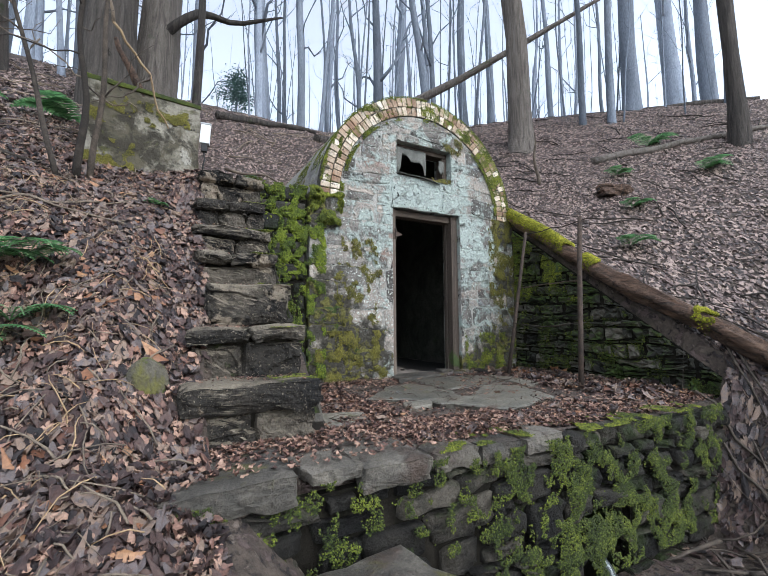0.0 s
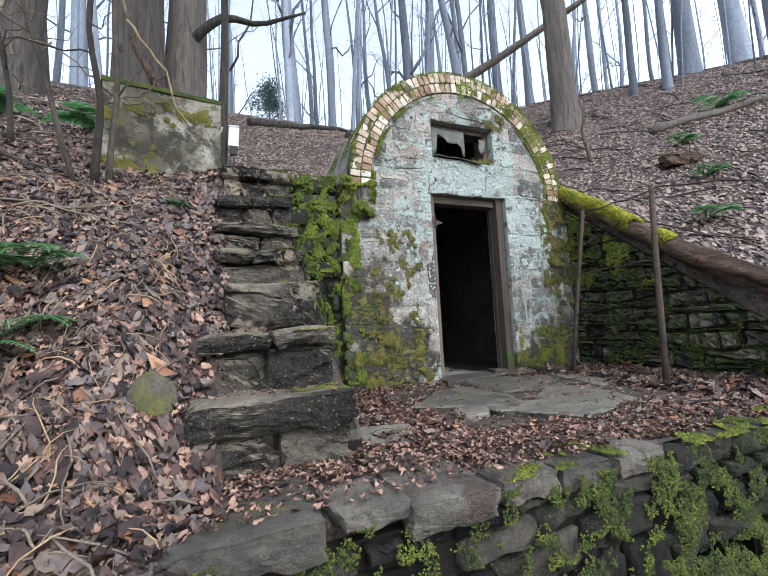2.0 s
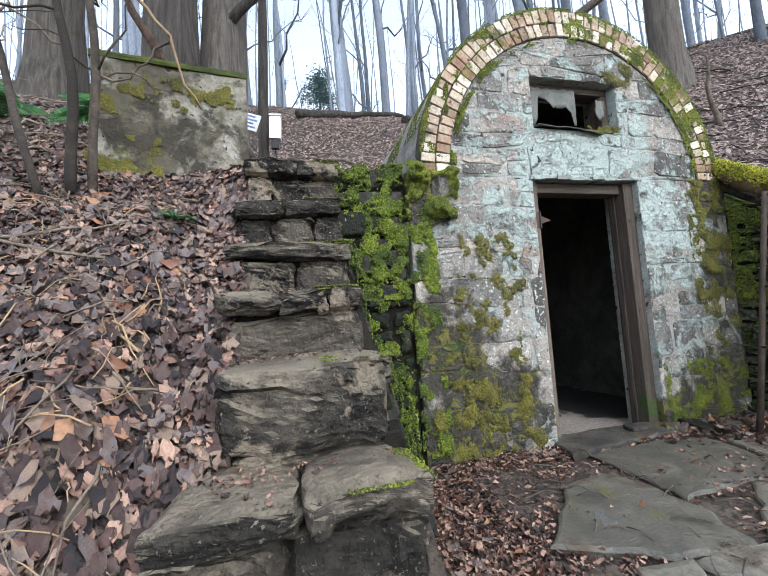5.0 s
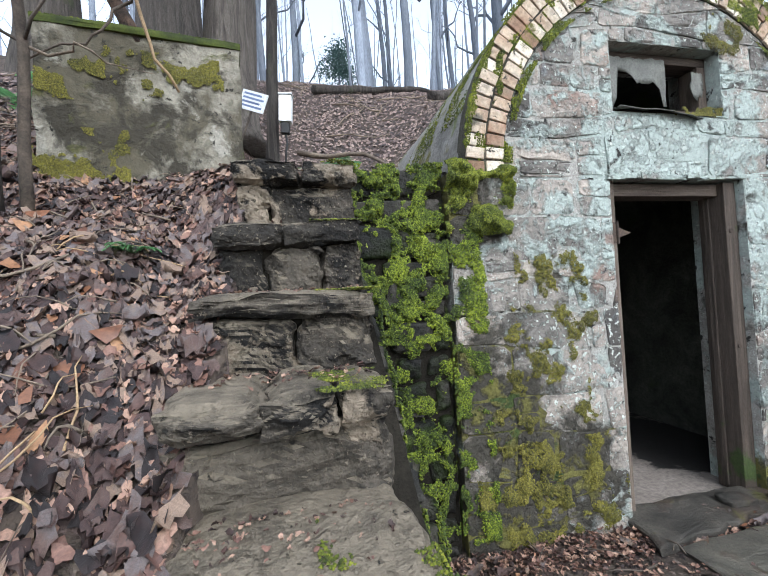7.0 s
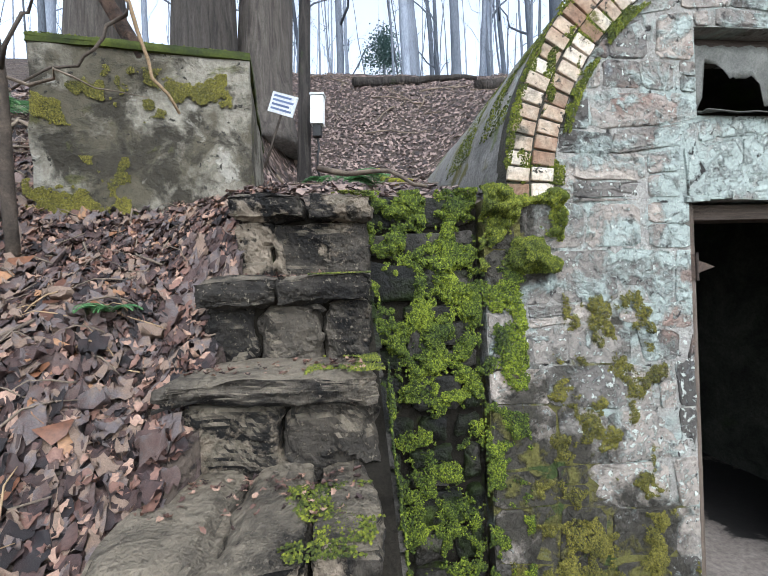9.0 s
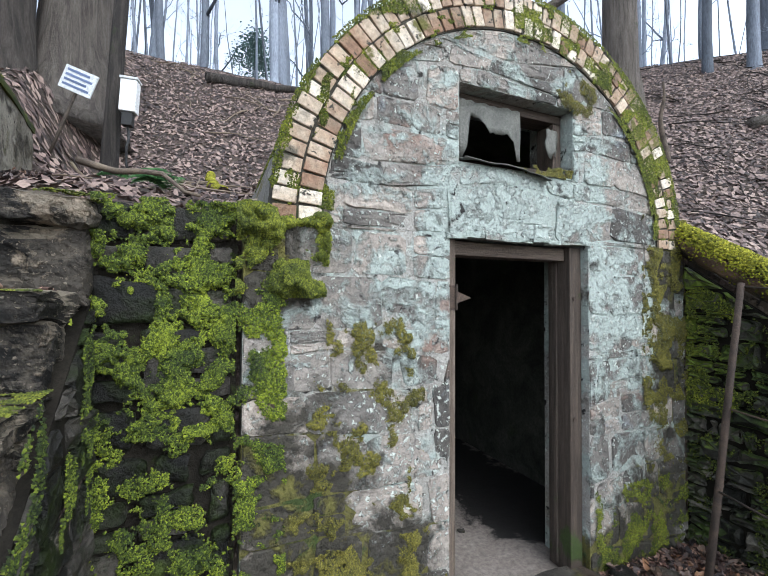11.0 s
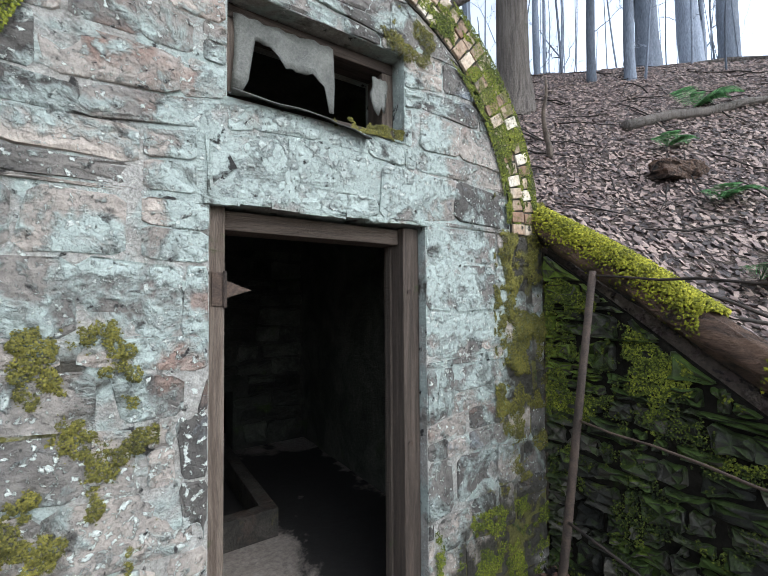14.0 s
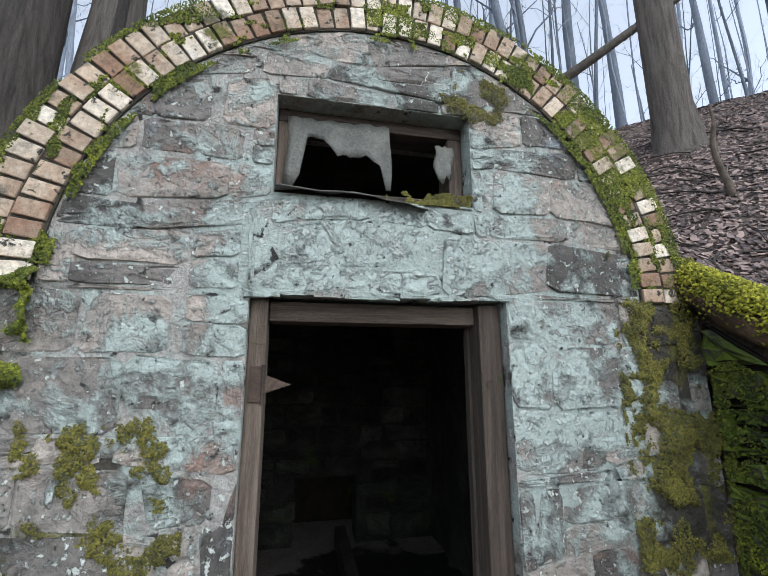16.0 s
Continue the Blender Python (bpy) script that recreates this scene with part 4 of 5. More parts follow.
while count < 200:
    dist = r_t.uniform(9, 42)
    ang = r_t.uniform(-0.75, 1.35)
    x, y = -2.5 + dist * math.sin(ang), -3.0 + dist * math.cos(ang)
    if y < 4.5 and x < 7.5:
        continue
    if hill(np.array(x), np.array(y)) < 5.8 + 0.1 * max(0, x) and r_t.random() < 0.8:
        continue
    rad = r_t.choice((0.025, 0.03, 0.035, 0.04, 0.05, 0.06, 0.08, 0.11, 0.15)) * r_t.uniform(0.8, 1.2)
    tree(x, y, r_t.uniform(12, 20) if rad > 0.045 else r_t.uniform(5, 11), rad, 100 + count, m_hazed_bark, r_t.randint(3, 7), (r_t.uniform(-1, 1), r_t.uniform(-1, 1)), sides=7, twiggy=3, first=0.15)
    count += 1

count = 0
while count < 130:
    dist, ang = r_t.uniform(12, 34), r_t.uniform(-0.75, 1.30)
    x, y = -2.5 + dist * math.sin(ang), -3.0 + dist * math.cos(ang)
    if (y < 5.5 and x < 9) or hill(np.array(x), np.array(y)) < 5.8:
        continue
    tree(x, y, r_t.uniform(6, 13), r_t.uniform(0.014, 0.03), 700 + count, m_hazed_bark, r_t.randint(7, 10), (r_t.uniform(-1, 1), r_t.uniform(-1, 1)), label="slender bare young tree in the winter wood", sides=5, twiggy=4, first=0.05)
    count += 1

# leaning dead trunk above the slope
dead = thing("leaning_dead_trunk", "dark fallen trunk leaning across the standing trees", "dead tree")
vv, ff = tube(bent((3.9, 7.9, 7.9), (10.9, 4.0, 12.5), 14, 0.2, 3), [0.17 - 0.008 * i for i in range(15)], 9, 0.2, 4)
put("trunk", mesh_of("trunk", vv, ff, m_bark, True), dead)

# fallen logs on the slopes
for i, (a, b, rad) in enumerate((((6.1, 1.65, 0), (10.0, -0.4, 0), 0.10), ((8.2, 8.6, 0), (13.6, 0.8, 0), 0.2), ((-1.8, 7.0, 0), (1.1, 7.4, 0), 0.12), ((0.6, 5.9, 0), (2.2, 6.6, 0), 0.14))):
    a, b = Vector(a), Vector(b)
    pts = []
    for k in range(13):
        p = a.lerp(b, k / 12)
        p.z = float(ground_z(p.x, p.y)) + rad * 0.7
        pts.append(p)
    fl = thing("fallen_log", "dark fallen log half sunk in leaves, mossy on top", "log", "fallen logs")
    vv, ff = tube(pts, [rad * (1 - 0.04 * k) for k in range(13)], 8, 0.3, i)
    put("trunk", mesh_of("trunk", vv, ff, m_bark, True), fl)


# ---- leaf litter ----
def leaves(name, xs, ys, zs, size, seed, mat, label, normals=None, fine=False):
    """Many small curled leaves: a four-sided blade folded along its rib."""
    g = np.random.default_rng(seed)
    n = len(xs)
    ang = g.uniform(0, 2 * np.pi, n)
    ln = size * g.uniform(0.6, 1.5, n)
    wd = ln * g.uniform(0.35, 0.8, n)
    tx, ty = g.normal(0, 0.22, n), g.normal(0, 0.22, n)
    curl = g.uniform(0.02, 0.35, n) * ln
    if fine:
        us, width = (-1, -0.7, -0.3, 0.1, 0.5, 0.8, 1), (0.06, 0.75, 0.95, 1.0, 0.85, 0.55, 0.05)
        grid = [(u, wdt * v, abs(v), u * u) for u, wdt in zip(us, width) for v in (-1, 0, 1)]
        quads = [(i * 3 + k, (i + 1) * 3 + k, (i + 1) * 3 + k + 1, i * 3 + k + 1) for i in range(6) for k in range(2)]
    else:
        grid = [(-1, 0, 0, 0.6), (-0.2, 1, 0.5, 0), (0.5, 0.7, 0.5, 0.2), (1, 0, 0, 1.0), (0.5, -0.7, 0.5, 0.2), (-0.2, -1, 0.5, 0)]
        quads = [(0, 1, 2, 3), (0, 3, 4, 5)]
    m = len(grid)
    local = np.zeros((n, m, 3))
    bend_u, bend_v = g.normal(0.06, 0.17, n) * ln, g.normal(0.08, 0.24, n) * ln
    for k, (u, v, fold, arc) in enumerate(grid):
        local[:, k, 0] = u * ln / 2
        local[:, k, 1] = v * wd / 2
        local[:, k, 2] = fold * bend_v * 0.6 + arc * bend_u + curl * 0.3
    local[:, :, :2] *= g.uniform(0.60 if fine else 0.72, 1.3, (n, m, 1))
    local[:, :, 2] += g.normal(0, 0.07 if fine else 0.05, (n, m)) * ln[:, None]
    c, s = np.cos(ang)[:, None], np.sin(ang)[:, None]
    X = local[:, :, 0] * c - local[:, :, 1] * s
    Y = local[:, :, 0] * s + local[:, :, 1] * c
    sx, sy = (np.zeros(n), np.zeros(n)) if normals is None else normals
    Z = local[:, :, 2] + X * (tx + sx)[:, None] + Y * (ty + sy)[:, None]
    V = np.stack([X + xs[:, None], Y + ys[:, None], Z + zs[:, None]], 2).reshape(-1, 3)
    base = (np.arange(n) * m)[:, None]
    F = np.concatenate([base + np.array([q]) for q in quads], 0)
    me = bpy.data.meshes.new(name)
    me.vertices.add(len(V))
    me.vertices.foreach_set("co", V.ravel())
    me.loops.add(F.size)
    me.loops.foreach_set("vertex_index", F.ravel())
    me.polygons.add(len(F))
    me.polygons.foreach_set("loop_start", np.arange(len(F)) * 4)
    me.materials.append(mat)
    me.update(calc_edges=True)
    return put(name, me, label=label, category="leaves", kind="stuff")


def scatter(n, x0, x1, y0, y1, seed, keep):
    g = np.random.default_rng(seed)
    x, y = g.uniform(x0, x1, n), g.uniform(y0, y1, n)
    k = keep(x, y, g)
    x, y = x[k], y[k]
    e = 0.03
    z = ground_z(x, y)
    gxn, gyn = (ground_z(x + e, y) - z) / e, (ground_z(x, y + e) - z) / e
    ok = (np.abs(gxn) < 2.5) & (np.abs(gyn) < 2.5)
    x, y, z, gxn, gyn = x[ok], y[ok], z[ok], gxn[ok], gyn[ok]
    return x, y, z + g.uniform(0.0, 0.035, len(x)), (gxn, gyn)


def litter(name, n, x0, x1, y0, y1, seed, size, keep, label, mat=None, fine=False):
    x, y, z, g = scatter(n, x0, x1, y0, y1, seed, keep)
    return leaves(name, x, y, z, size, seed, mat or m_leaf, label, g, fine)


patch = lambda x, y: np.sin(2.3 * x + 1.1 * y) * np.sin(1.9 * y - 0.7 * x + 1)
off_steps = lambda x, y: (x < -2.73 + 0.05 * (y + 2)) | (y > 0.2)
bare = lambda x, y: np.exp(-((x + 3.0) / 0.22) ** 2 - ((y + 1.15) / 0.55) ** 2) + 0.8 * np.exp(-((x + 3.75) / 0.3) ** 2 - ((y + 2.2) / 0.4) ** 2)
litter("leaf_litter", 13000, -7.0, -4.3, -4.6, 3.5, 31, 0.070, lambda x, y, g: g.random(len(x)) < 0.62 - 0.35 * patch(x, y), "brown and purple dead leaves further along the bank", None, True)
litter("leaf_litter", 24000, -4.35, -2.6, -4.3, 1.6, 1, 0.056, lambda x, y, g: off_steps(x, y) & (g.random(len(x)) < 0.66 - 0.4 * patch(x, y) - 0.6 * bare(x, y)), "brown and purple wet dead leaves over the bank beside the steps", None, True)
litter("leaf_litter", 34000, -4.35, -2.6, -4.3, 1.6, 51, 0.035, lambda x, y, g: off_steps(x, y) & (g.random(len(x)) < 0.6 - 0.4 * bare(x, y)), "broken leaf pieces on the earth of the bank", m_crumb, True)
on_flag = lambda x, y: (x > -1.4) & (x < 0.6) & (y > -1.9) & (y < -0.25)
litter("leaf_litter", 30000, -2.1, 1.5, -2.35, -0.02, 2, 0.027, lambda x, y, g: g.random(len(x)) < np.where(on_flag(x, y), 0.10 + 0.25 * (patch(2 * x, 2 * y) > 0.35), 0.9), "small red-brown leaf fragments over the terrace", m_crumb, True)
litter("leaf_litter", 1500, -2.1, 1.5, -2.35, -0.02, 52, 0.065, lambda x, y, g: g.random(len(x)) < np.where(on_flag(x, y), 0.04, 0.5), "dark wet dead leaves over the terrace", None, True)
litter("leaf_litter", 900, 0.55, 1.5, -2.2, -0.1, 55, 0.075, lambda x, y, g: g.random(len(x)) < 0.9, "curled brown leaves gathered by the fence", None, True)
litter("leaf_litter", 160, 0.55, 1.5, -2.2, -0.1, 56, 0.075, lambda x, y, g: g.random(len(x)) < 0.9, "orange-brown leaves gathered by the fence", m_orange_leaf, True)
litter("leaf_litter", 130000, 1.62, 13.0, -4.0, 9.5, 3, 0.055, lambda x, y, g: g.random(len(x)) < 0.9, "brown dead leaves over the slope above the wing wall", m_far_leaf)
litter("leaf_litter", 38000, -6.0, 2.0, 0.3, 9.0, 4, 0.055, lambda x, y, g: ~((np.abs(x + 0.02) < 1.42) & (y < 3.5) & (hill(x, y) < 2.07 + np.sqrt(np.maximum(0, 1.44 ** 2 - (x + 0.02) ** 2)))), "brown dead leaves over the hillside behind the spring house", m_far_leaf)
litter("leaf_litter", 5000, -6.0, 3.0, -6.5, -2.45, 5, 0.07, lambda x, y, g: (x < -2.95) | (x > -1.85), "brown dead leaves over the low ground")


# ---- inside the spring house ----
curb = thing("concrete_trough", "low concrete curb of an empty trough inside the spring house", "trough")
part("front_curb", box_bm(-1.2, 0.21, 1.34, 1.45, -0.04, 0.17, 0.012), m_cap, curb)
part("side_curb", box_bm(0.10, 0.21, 1.452, 3.2, -0.04, 0.17, 0.012), m_cap, curb)
for i, (x, y, s) in enumerate(((0.18, -0.06, 0.11), (0.42, -0.12, 0.09), (0.66, -0.15, 0.12), (0.92, -0.2, 0.1), (0.05, 0.75, 0.03))):
    bm = rough_block(s * 2.0, s * 1.2, s * 0.55, 120 + i, 0.012, 4, 0.35)
    ob = part("loose_stone", bm, m_cap if i != 2 else m_front_wall, None, smooth=True)
    tagged(ob, "small loose stone lying by the doorway", "stone", "loose stones")
    ob.matrix_world = pose(x, y, -0.03 + (0.03 if i < 2 else 0.0), 0, 0, 40 * i)
rough_r = random.Random(77)
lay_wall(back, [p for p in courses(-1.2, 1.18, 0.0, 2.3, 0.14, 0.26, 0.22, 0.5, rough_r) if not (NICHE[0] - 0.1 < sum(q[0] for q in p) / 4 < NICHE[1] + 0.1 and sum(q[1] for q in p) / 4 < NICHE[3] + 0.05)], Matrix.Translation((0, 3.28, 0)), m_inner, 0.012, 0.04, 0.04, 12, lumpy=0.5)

# ---- culvert in the terrace wall ----
culvert = thing("culvert", "dark wet culvert mouth in the terrace wall", "culvert")
part("left_cheek", box_bm(-0.74, -0.665, -2.40, -1.5, -1.3, -0.5), m_wing, culvert)
part("right_cheek", box_bm(-0.075, 0.0, -2.40, -1.5, -1.3, -0.5), m_wing, culvert)
part("roof_slab", box_bm(-0.663, -0.077, -2.40, -1.5, -0.575, -0.48), m_wing, culvert)
part("back", box_bm(-0.663, -0.077, -1.62, -1.5, -1.3, -0.58), m_wing, culvert)
vs, fs = [], []
for i in range(12):
    s = i / 11
    for k in (-1, 0, 1):
        vs.append((-0.45 + k * 0.022 + 0.02 * math.sin(i), -2.36 - 0.22 * s, -0.78 - 0.34 * s * s + (0.012 if k == 0 else 0)))
for i in range(11):
    for k in range(2):
        fs.append((i * 3 + k, i * 3 + k + 1, i * 3 + k + 4, i * 3 + k + 3))
trickle = put("water", mesh_of("water", vs, fs, m_water, True), label="thin trickle of water falling from the culvert", category="water", kind="structure")
trickle.modifiers.new("thick", "SOLIDIFY").thickness = 0.012


# ---- moss ----
def tufts(name, P, N, size, seed, label, host=None, mat=None):
    """Moss as many small leaning cones on given points with given outward directions."""
    g = np.random.default_rng(seed)
    n = len(P)
    N = N + g.normal(0, 0.33, (n, 3))
    N /= np.linalg.norm(N, axis=1)[:, None]
    A = np.cross(N, g.normal(0, 1, (n, 3)))
    A /= np.linalg.norm(A, axis=1)[:, None]
    B = np.cross(N, A)
    size = size * 0.6
    h = size * g.uniform(0.5, 1.3, n)[:, None]
    w = size * g.uniform(0.7, 1.2, n)[:, None]
    V = np.stack([P + A * w, P - A * w * 0.5 + B * w * 0.87, P - A * w * 0.5 - B * w * 0.87, P + N * h], 1).reshape(-1, 3)
    b = (np.arange(n) * 4)[:, None]
    F = np.concatenate([b + np.array([[0, 1, 3]]), b + np.array([[1, 2, 3]]), b + np.array([[2, 0, 3]])], 0)
    me = bpy.data.meshes.new(name)
    me.vertices.add(len(V))
    me.vertices.foreach_set("co", V.ravel())
    me.loops.add(F.size)
    me.loops.foreach_set("vertex_index", F.ravel())
    me.polygons.add(len(F))
    me.polygons.foreach_set("loop_start", np.arange(len(F)) * 3)
    me.materials.append(mat or m_moss)
    me.update(calc_edges=True)
    return put(name, me, label=label, category="moss", kind="stuff")


def blotch(u, v, s, seed):
    return np.array([noise.fractal(Vector((a * s + seed, b * s, seed * 0.7)), 0.8, 2.0, 4) for a, b in zip(u, v)])


def wall_moss(label, x0, x1, z0, z1, y, n, thr, seed, size=0.011, s=4.0, bulge=0.02, edge=True, mat=None):
    g = np.random.default_rng(seed)
    n = int(n * 2.3)
    x, z = g.uniform(x0, x1, n), g.uniform(z0, z1, n)
    f = blotch(x, z, s, seed)
    if edge:
        cx, cz = (x0 + x1) / 2, (z0 + z1) / 2
        d = np.maximum(np.abs(x - cx) / (x1 - x0) * 2, np.abs(z - cz) / (z1 - z0) * 2)
        f = f - 0.7 * np.clip(d - 0.55, 0, 1)
    k = f + g.normal(0, 0.05, n) > thr
    x, z, f = x[k], z[k], f[k]
    P = np.stack([x, y - bulge * np.clip((f - thr) * 2.5, 0, 1.3), z], 1)
    N = np.tile(np.array([[0.0, -0.75, 0.55]]), (len(x), 1))
    return tufts("moss_patch", P, N, size, seed, label, None, mat)


def flat_moss(label, x0, x1, y0, y1, z, n, thr, seed, size=0.010, s=5.0):
    g = np.random.default_rng(seed)
    n = int(n * 2.3)
    x, y = g.uniform(x0, x1, n), g.uniform(y0, y1, n)
    k = blotch(x, y, s, seed) > thr
    x, y = x[k], y[k]
    zz = z(x, y) if callable(z) else np.full(len(x), z)
    return tufts("moss_patch", np.stack([x, y, zz], 1), np.tile(np.array([[0, 0, 1.0]]), (len(x), 1)), size, seed, label)


wall_moss("thick green moss over the wet side wall", -2.14, -1.60, 1.15, 2.12, 0.025, 20000, -0.06, 1, 0.011, 9, 0.03, False, m_wall_moss)
wall_moss("patchy green moss low on the side wall", -2.14, -1.60, 0.1, 1.2, 0.025, 14000, 0.10, 2, 0.010, 9, 0.02, False, m_wall_moss)
wall_moss("thick moss pad below the brick arch", -1.60, -1.20, 1.72, 2.12, -0.01, 9000, -0.22, 3, 0.014, 4, 0.07)
wall_moss("green moss down the corner of the front", -1.60, -1.38, 0.05, 1.75, -0.005, 9000, 0.05, 4, 0.011, 8, 0.015, False, m_wall_moss)
wall_moss("small moss cushions on the front", -1.2, -0.72, 1.32, 1.62, 0.0, 3600, 0.12, 5, 0.009, 8, 0.022, True, m_olive_moss)
wall_moss("olive moss spreading over the front", -1.45, -0.68, 0.55, 1.35, 0.0, 16000, 0.20, 6, 0.009, 7, 0.022, True, m_olive_moss)
wall_moss("green moss at the foot of the front", -1.5, -0.54, -0.02, 0.55, 0.0, 14000, 0.10, 7, 0.010, 6, 0.025, False, m_olive_moss)
wall_moss("olive moss down the far corner of the front", 1.02, 1.50, 1.0, 2.30, 0.0, 16000, -0.04, 8, 0.009, 7, 0.018, True, m_olive_moss)
wall_moss("green moss at the foot of the far pier", 0.56, 1.5, -0.03, 0.5, 0.0, 9000, 0.14, 9, 0.008, 7, 0.008, False)
wall_moss("green moss on the far pier", 1.05, 1.5, 0.45, 1.2, 0.0, 6000, 0.14, 10, 0.008, 7, 0.01, True, m_olive_moss)
wall_moss("moss over the window corner", 0.22, 0.60, 2.86, 3.16, 0.0, 2500, 0.06, 11, 0.008, 8, 0.012, True, m_olive_moss)
wall_moss("moss along the window sill", 0.0, 0.42, 2.46, 2.52, 0.01, 2200, -0.1, 12, 0.008, 7, 0.015, False, m_olive_moss)
# moss on the brick arch, mostly on its far side
g = np.random.default_rng(31)
w = g.uniform(0.05, 3.09, 52000)
rr = g.uniform(R_IN - 0.05, R_OUT + 0.02, 52000)
f = np.array([noise.fractal(Vector((a * 6, b * 9, 3)), 0.8, 2, 4) for a, b in zip(w, rr)]) + 0.36 * np.exp(-((w - 2.62) / 0.45) ** 2) + 0.22 * np.exp(-((w - 1.75) / 0.2) ** 2) + 0.15 * np.exp(-((w - 0.75) / 0.2) ** 2) + 0.5 * np.exp(-((rr - R_OUT) / 0.03) ** 2) - 0.04
k = f > 0.16
w, rr = w[k], rr[k]
tufts("moss_patch", np.stack([CX - rr * np.cos(w), np.full(len(w), -0.012), CZ + rr * np.sin(w)], 1), np.stack([-np.cos(w) * 0.4, np.full(len(w), -0.8), np.sin(w) * 0.5], 1), 0.010, 31, "moss creeping over the brick arch")
# moss on top of the vault
x = g.uniform(-1.4, 1.3, 36000)
y = g.uniform(0.0, 1.4, 36000)
zz = CZ + np.sqrt(np.maximum(0, R_OUT ** 2 - (x - CX) ** 2))
k = blotch(x, y, 3, 5) > 0.0
tufts("moss_patch", np.stack([x, y, zz], 1)[k], np.stack([(x - CX) / R_OUT, 0 * x, (zz - CZ) / R_OUT], 1)[k], 0.013, 32, "moss along the edge of the vault roof")

# log moss: bright cushions along the upper side
lg = np.random.default_rng(8)
s = lg.uniform(0.0, 1.0, 44000)
idx = np.clip((s * 26).astype(int), 0, 25)
LP = np.array([tuple(p) for p in lp])
fr = (s * 26 - idx)[:, None]
C = LP[idx] * (1 - fr) + LP[idx + 1] * fr
ang = lg.normal(0, 0.75, len(s))
rad = 0.090 + 0.008 * s
keep = (np.array([noise.noise(Vector((q * 9, 0, 0))) + 0.5 * noise.noise(Vector((q * 30, a, 2))) for q, a in zip(s, ang)]) + 0.5 + 0.25 - 1.8 * sstep(s, 0.25, 0.36) + 1.2 * np.exp(-((s - 0.37) / 0.035) ** 2) + 1.3 * np.exp(-((s - 0.70) / 0.06) ** 2)) > 0.12
out = np.stack([np.sin(ang), -0.55 * np.cos(ang), 0.83 * np.cos(ang)], 1)
tufts("moss_patch", (C + out * (rad + lg.uniform(0, 0.03, len(s)))[:, None])[keep], out[keep], 0.016, 40, "bright yellow-green moss along the fallen log", None, m_log_moss)

# block, caps, front wall
BM = blk.matrix_world.copy()
q = np.random.default_rng(51)
a_, b_ = q.uniform(-0.49, 0.49, 16000), q.uniform(-0.72, 0.72, 16000)
k = blotch(a_, b_, 4, 51) > -0.25
P = np.array([tuple(BM @ Vector((i, j, 1.285))) for i, j in zip(a_[k], b_[k])])
tufts("moss_patch", P, np.tile(np.array([[0, 0, 1.0]]), (len(P), 1)), 0.016, 51, "moss mat on the block top")


def block_moss(x0, x1, z0, z1, n, thr, seed):
    q = np.random.default_rng(seed)
    n = int(n * 2.3)
    a, b = q.uniform(x0, x1, n), q.uniform(z0, z1, n)
    f = blotch(a, b, 7, seed) - 0.6 * np.clip(np.maximum(np.abs(a - (x0 + x1) / 2) / (x1 - x0) * 2, np.abs(b - (z0 + z1) / 2) / (z1 - z0) * 2) - 0.5, 0, 1)
    k = f > thr
    P = np.array([tuple(BM @ Vector((i, -0.728, j))) for i, j in zip(a[k], b[k])])
    tufts("moss_patch", P, np.tile(np.array([[0.2, -0.8, 0.5]]), (len(P), 1)), 0.009, seed, "olive moss cushion on the face of the concrete block", None, m_olive_moss)


block_moss(-0.52, -0.08, 0.34, 0.72, 7000, 0.0, 61)
block_moss(-0.25, 0.15, 0.30, 0.65, 3500, 0.2, 62)
block_moss(-0.48, 0.0, 0.86, 1.22, 8000, 0.10, 63)
block_moss(-0.1, 0.4, 0.92, 1.16, 5000, 0.10, 64)
wall_moss("green moss over the terrace wall stones", -1.4, 1.2, -0.95, -0.05, -2.50, 34000, 0.02, 71, 0.011, 6.5, 0.018, False, m_dark_moss)
wall_moss("thin moss on the terrace wall", -2.9, -1.2, -0.5, -0.03, -2.505, 9000, 0.24, 72, 0.010, 9, 0.012, False, m_dark_moss)
flat_moss("moss along the cap stones", -1.75, 0.9, -2.52, -2.25, lambda x, y: 0.0 - 0.05 * sstep(x, -1.5, -0.4), 8000, 0.14, 73, 0.012)
g = np.random.default_rng(81)
y, z = g.uniform(-1.1, 0.0, 24000), g.uniform(0.9, 2.0, 24000)
k = (blotch(y, z, 4, 9) + 0.5 * np.exp(-((y + 0.05) / 0.2) ** 2) > 0.22) & (z < 1.9 + 0.72 * y)
tufts("moss_patch", np.stack([np.full(k.sum(), 1.50), y[k], z[k]], 1), np.tile(np.array([[-0.8, 0, 0.5]]), (k.sum(), 1)), 0.014, 82, "green moss on the wing wall beside the front")
g = np.random.default_rng(83)
y, z = g.uniform(-2.8, 0.0, 60000), g.uniform(-0.1, 2.0, 60000)
k = (blotch(y, z, 5, 19) > 0.10) & (z < 1.9 + 0.74 * y)
tufts("moss_patch", np.stack([np.full(k.sum(), 1.505), y[k], z[k]], 1), np.tile(np.array([[-0.8, 0, 0.5]]), (k.sum(), 1)), 0.012, 84, "dark green moss spread over the wing wall", None, m_dark_moss)
for j, (y, z, x0, x1, h) in enumerate(STEPS):
    flat_moss("moss at the edges of a step", x1 - 0.22, x1 + 0.01, y, y + 0.3, z + 0.004, 900, 0.12, 90 + j, 0.009)
g = np.random.default_rng(86)
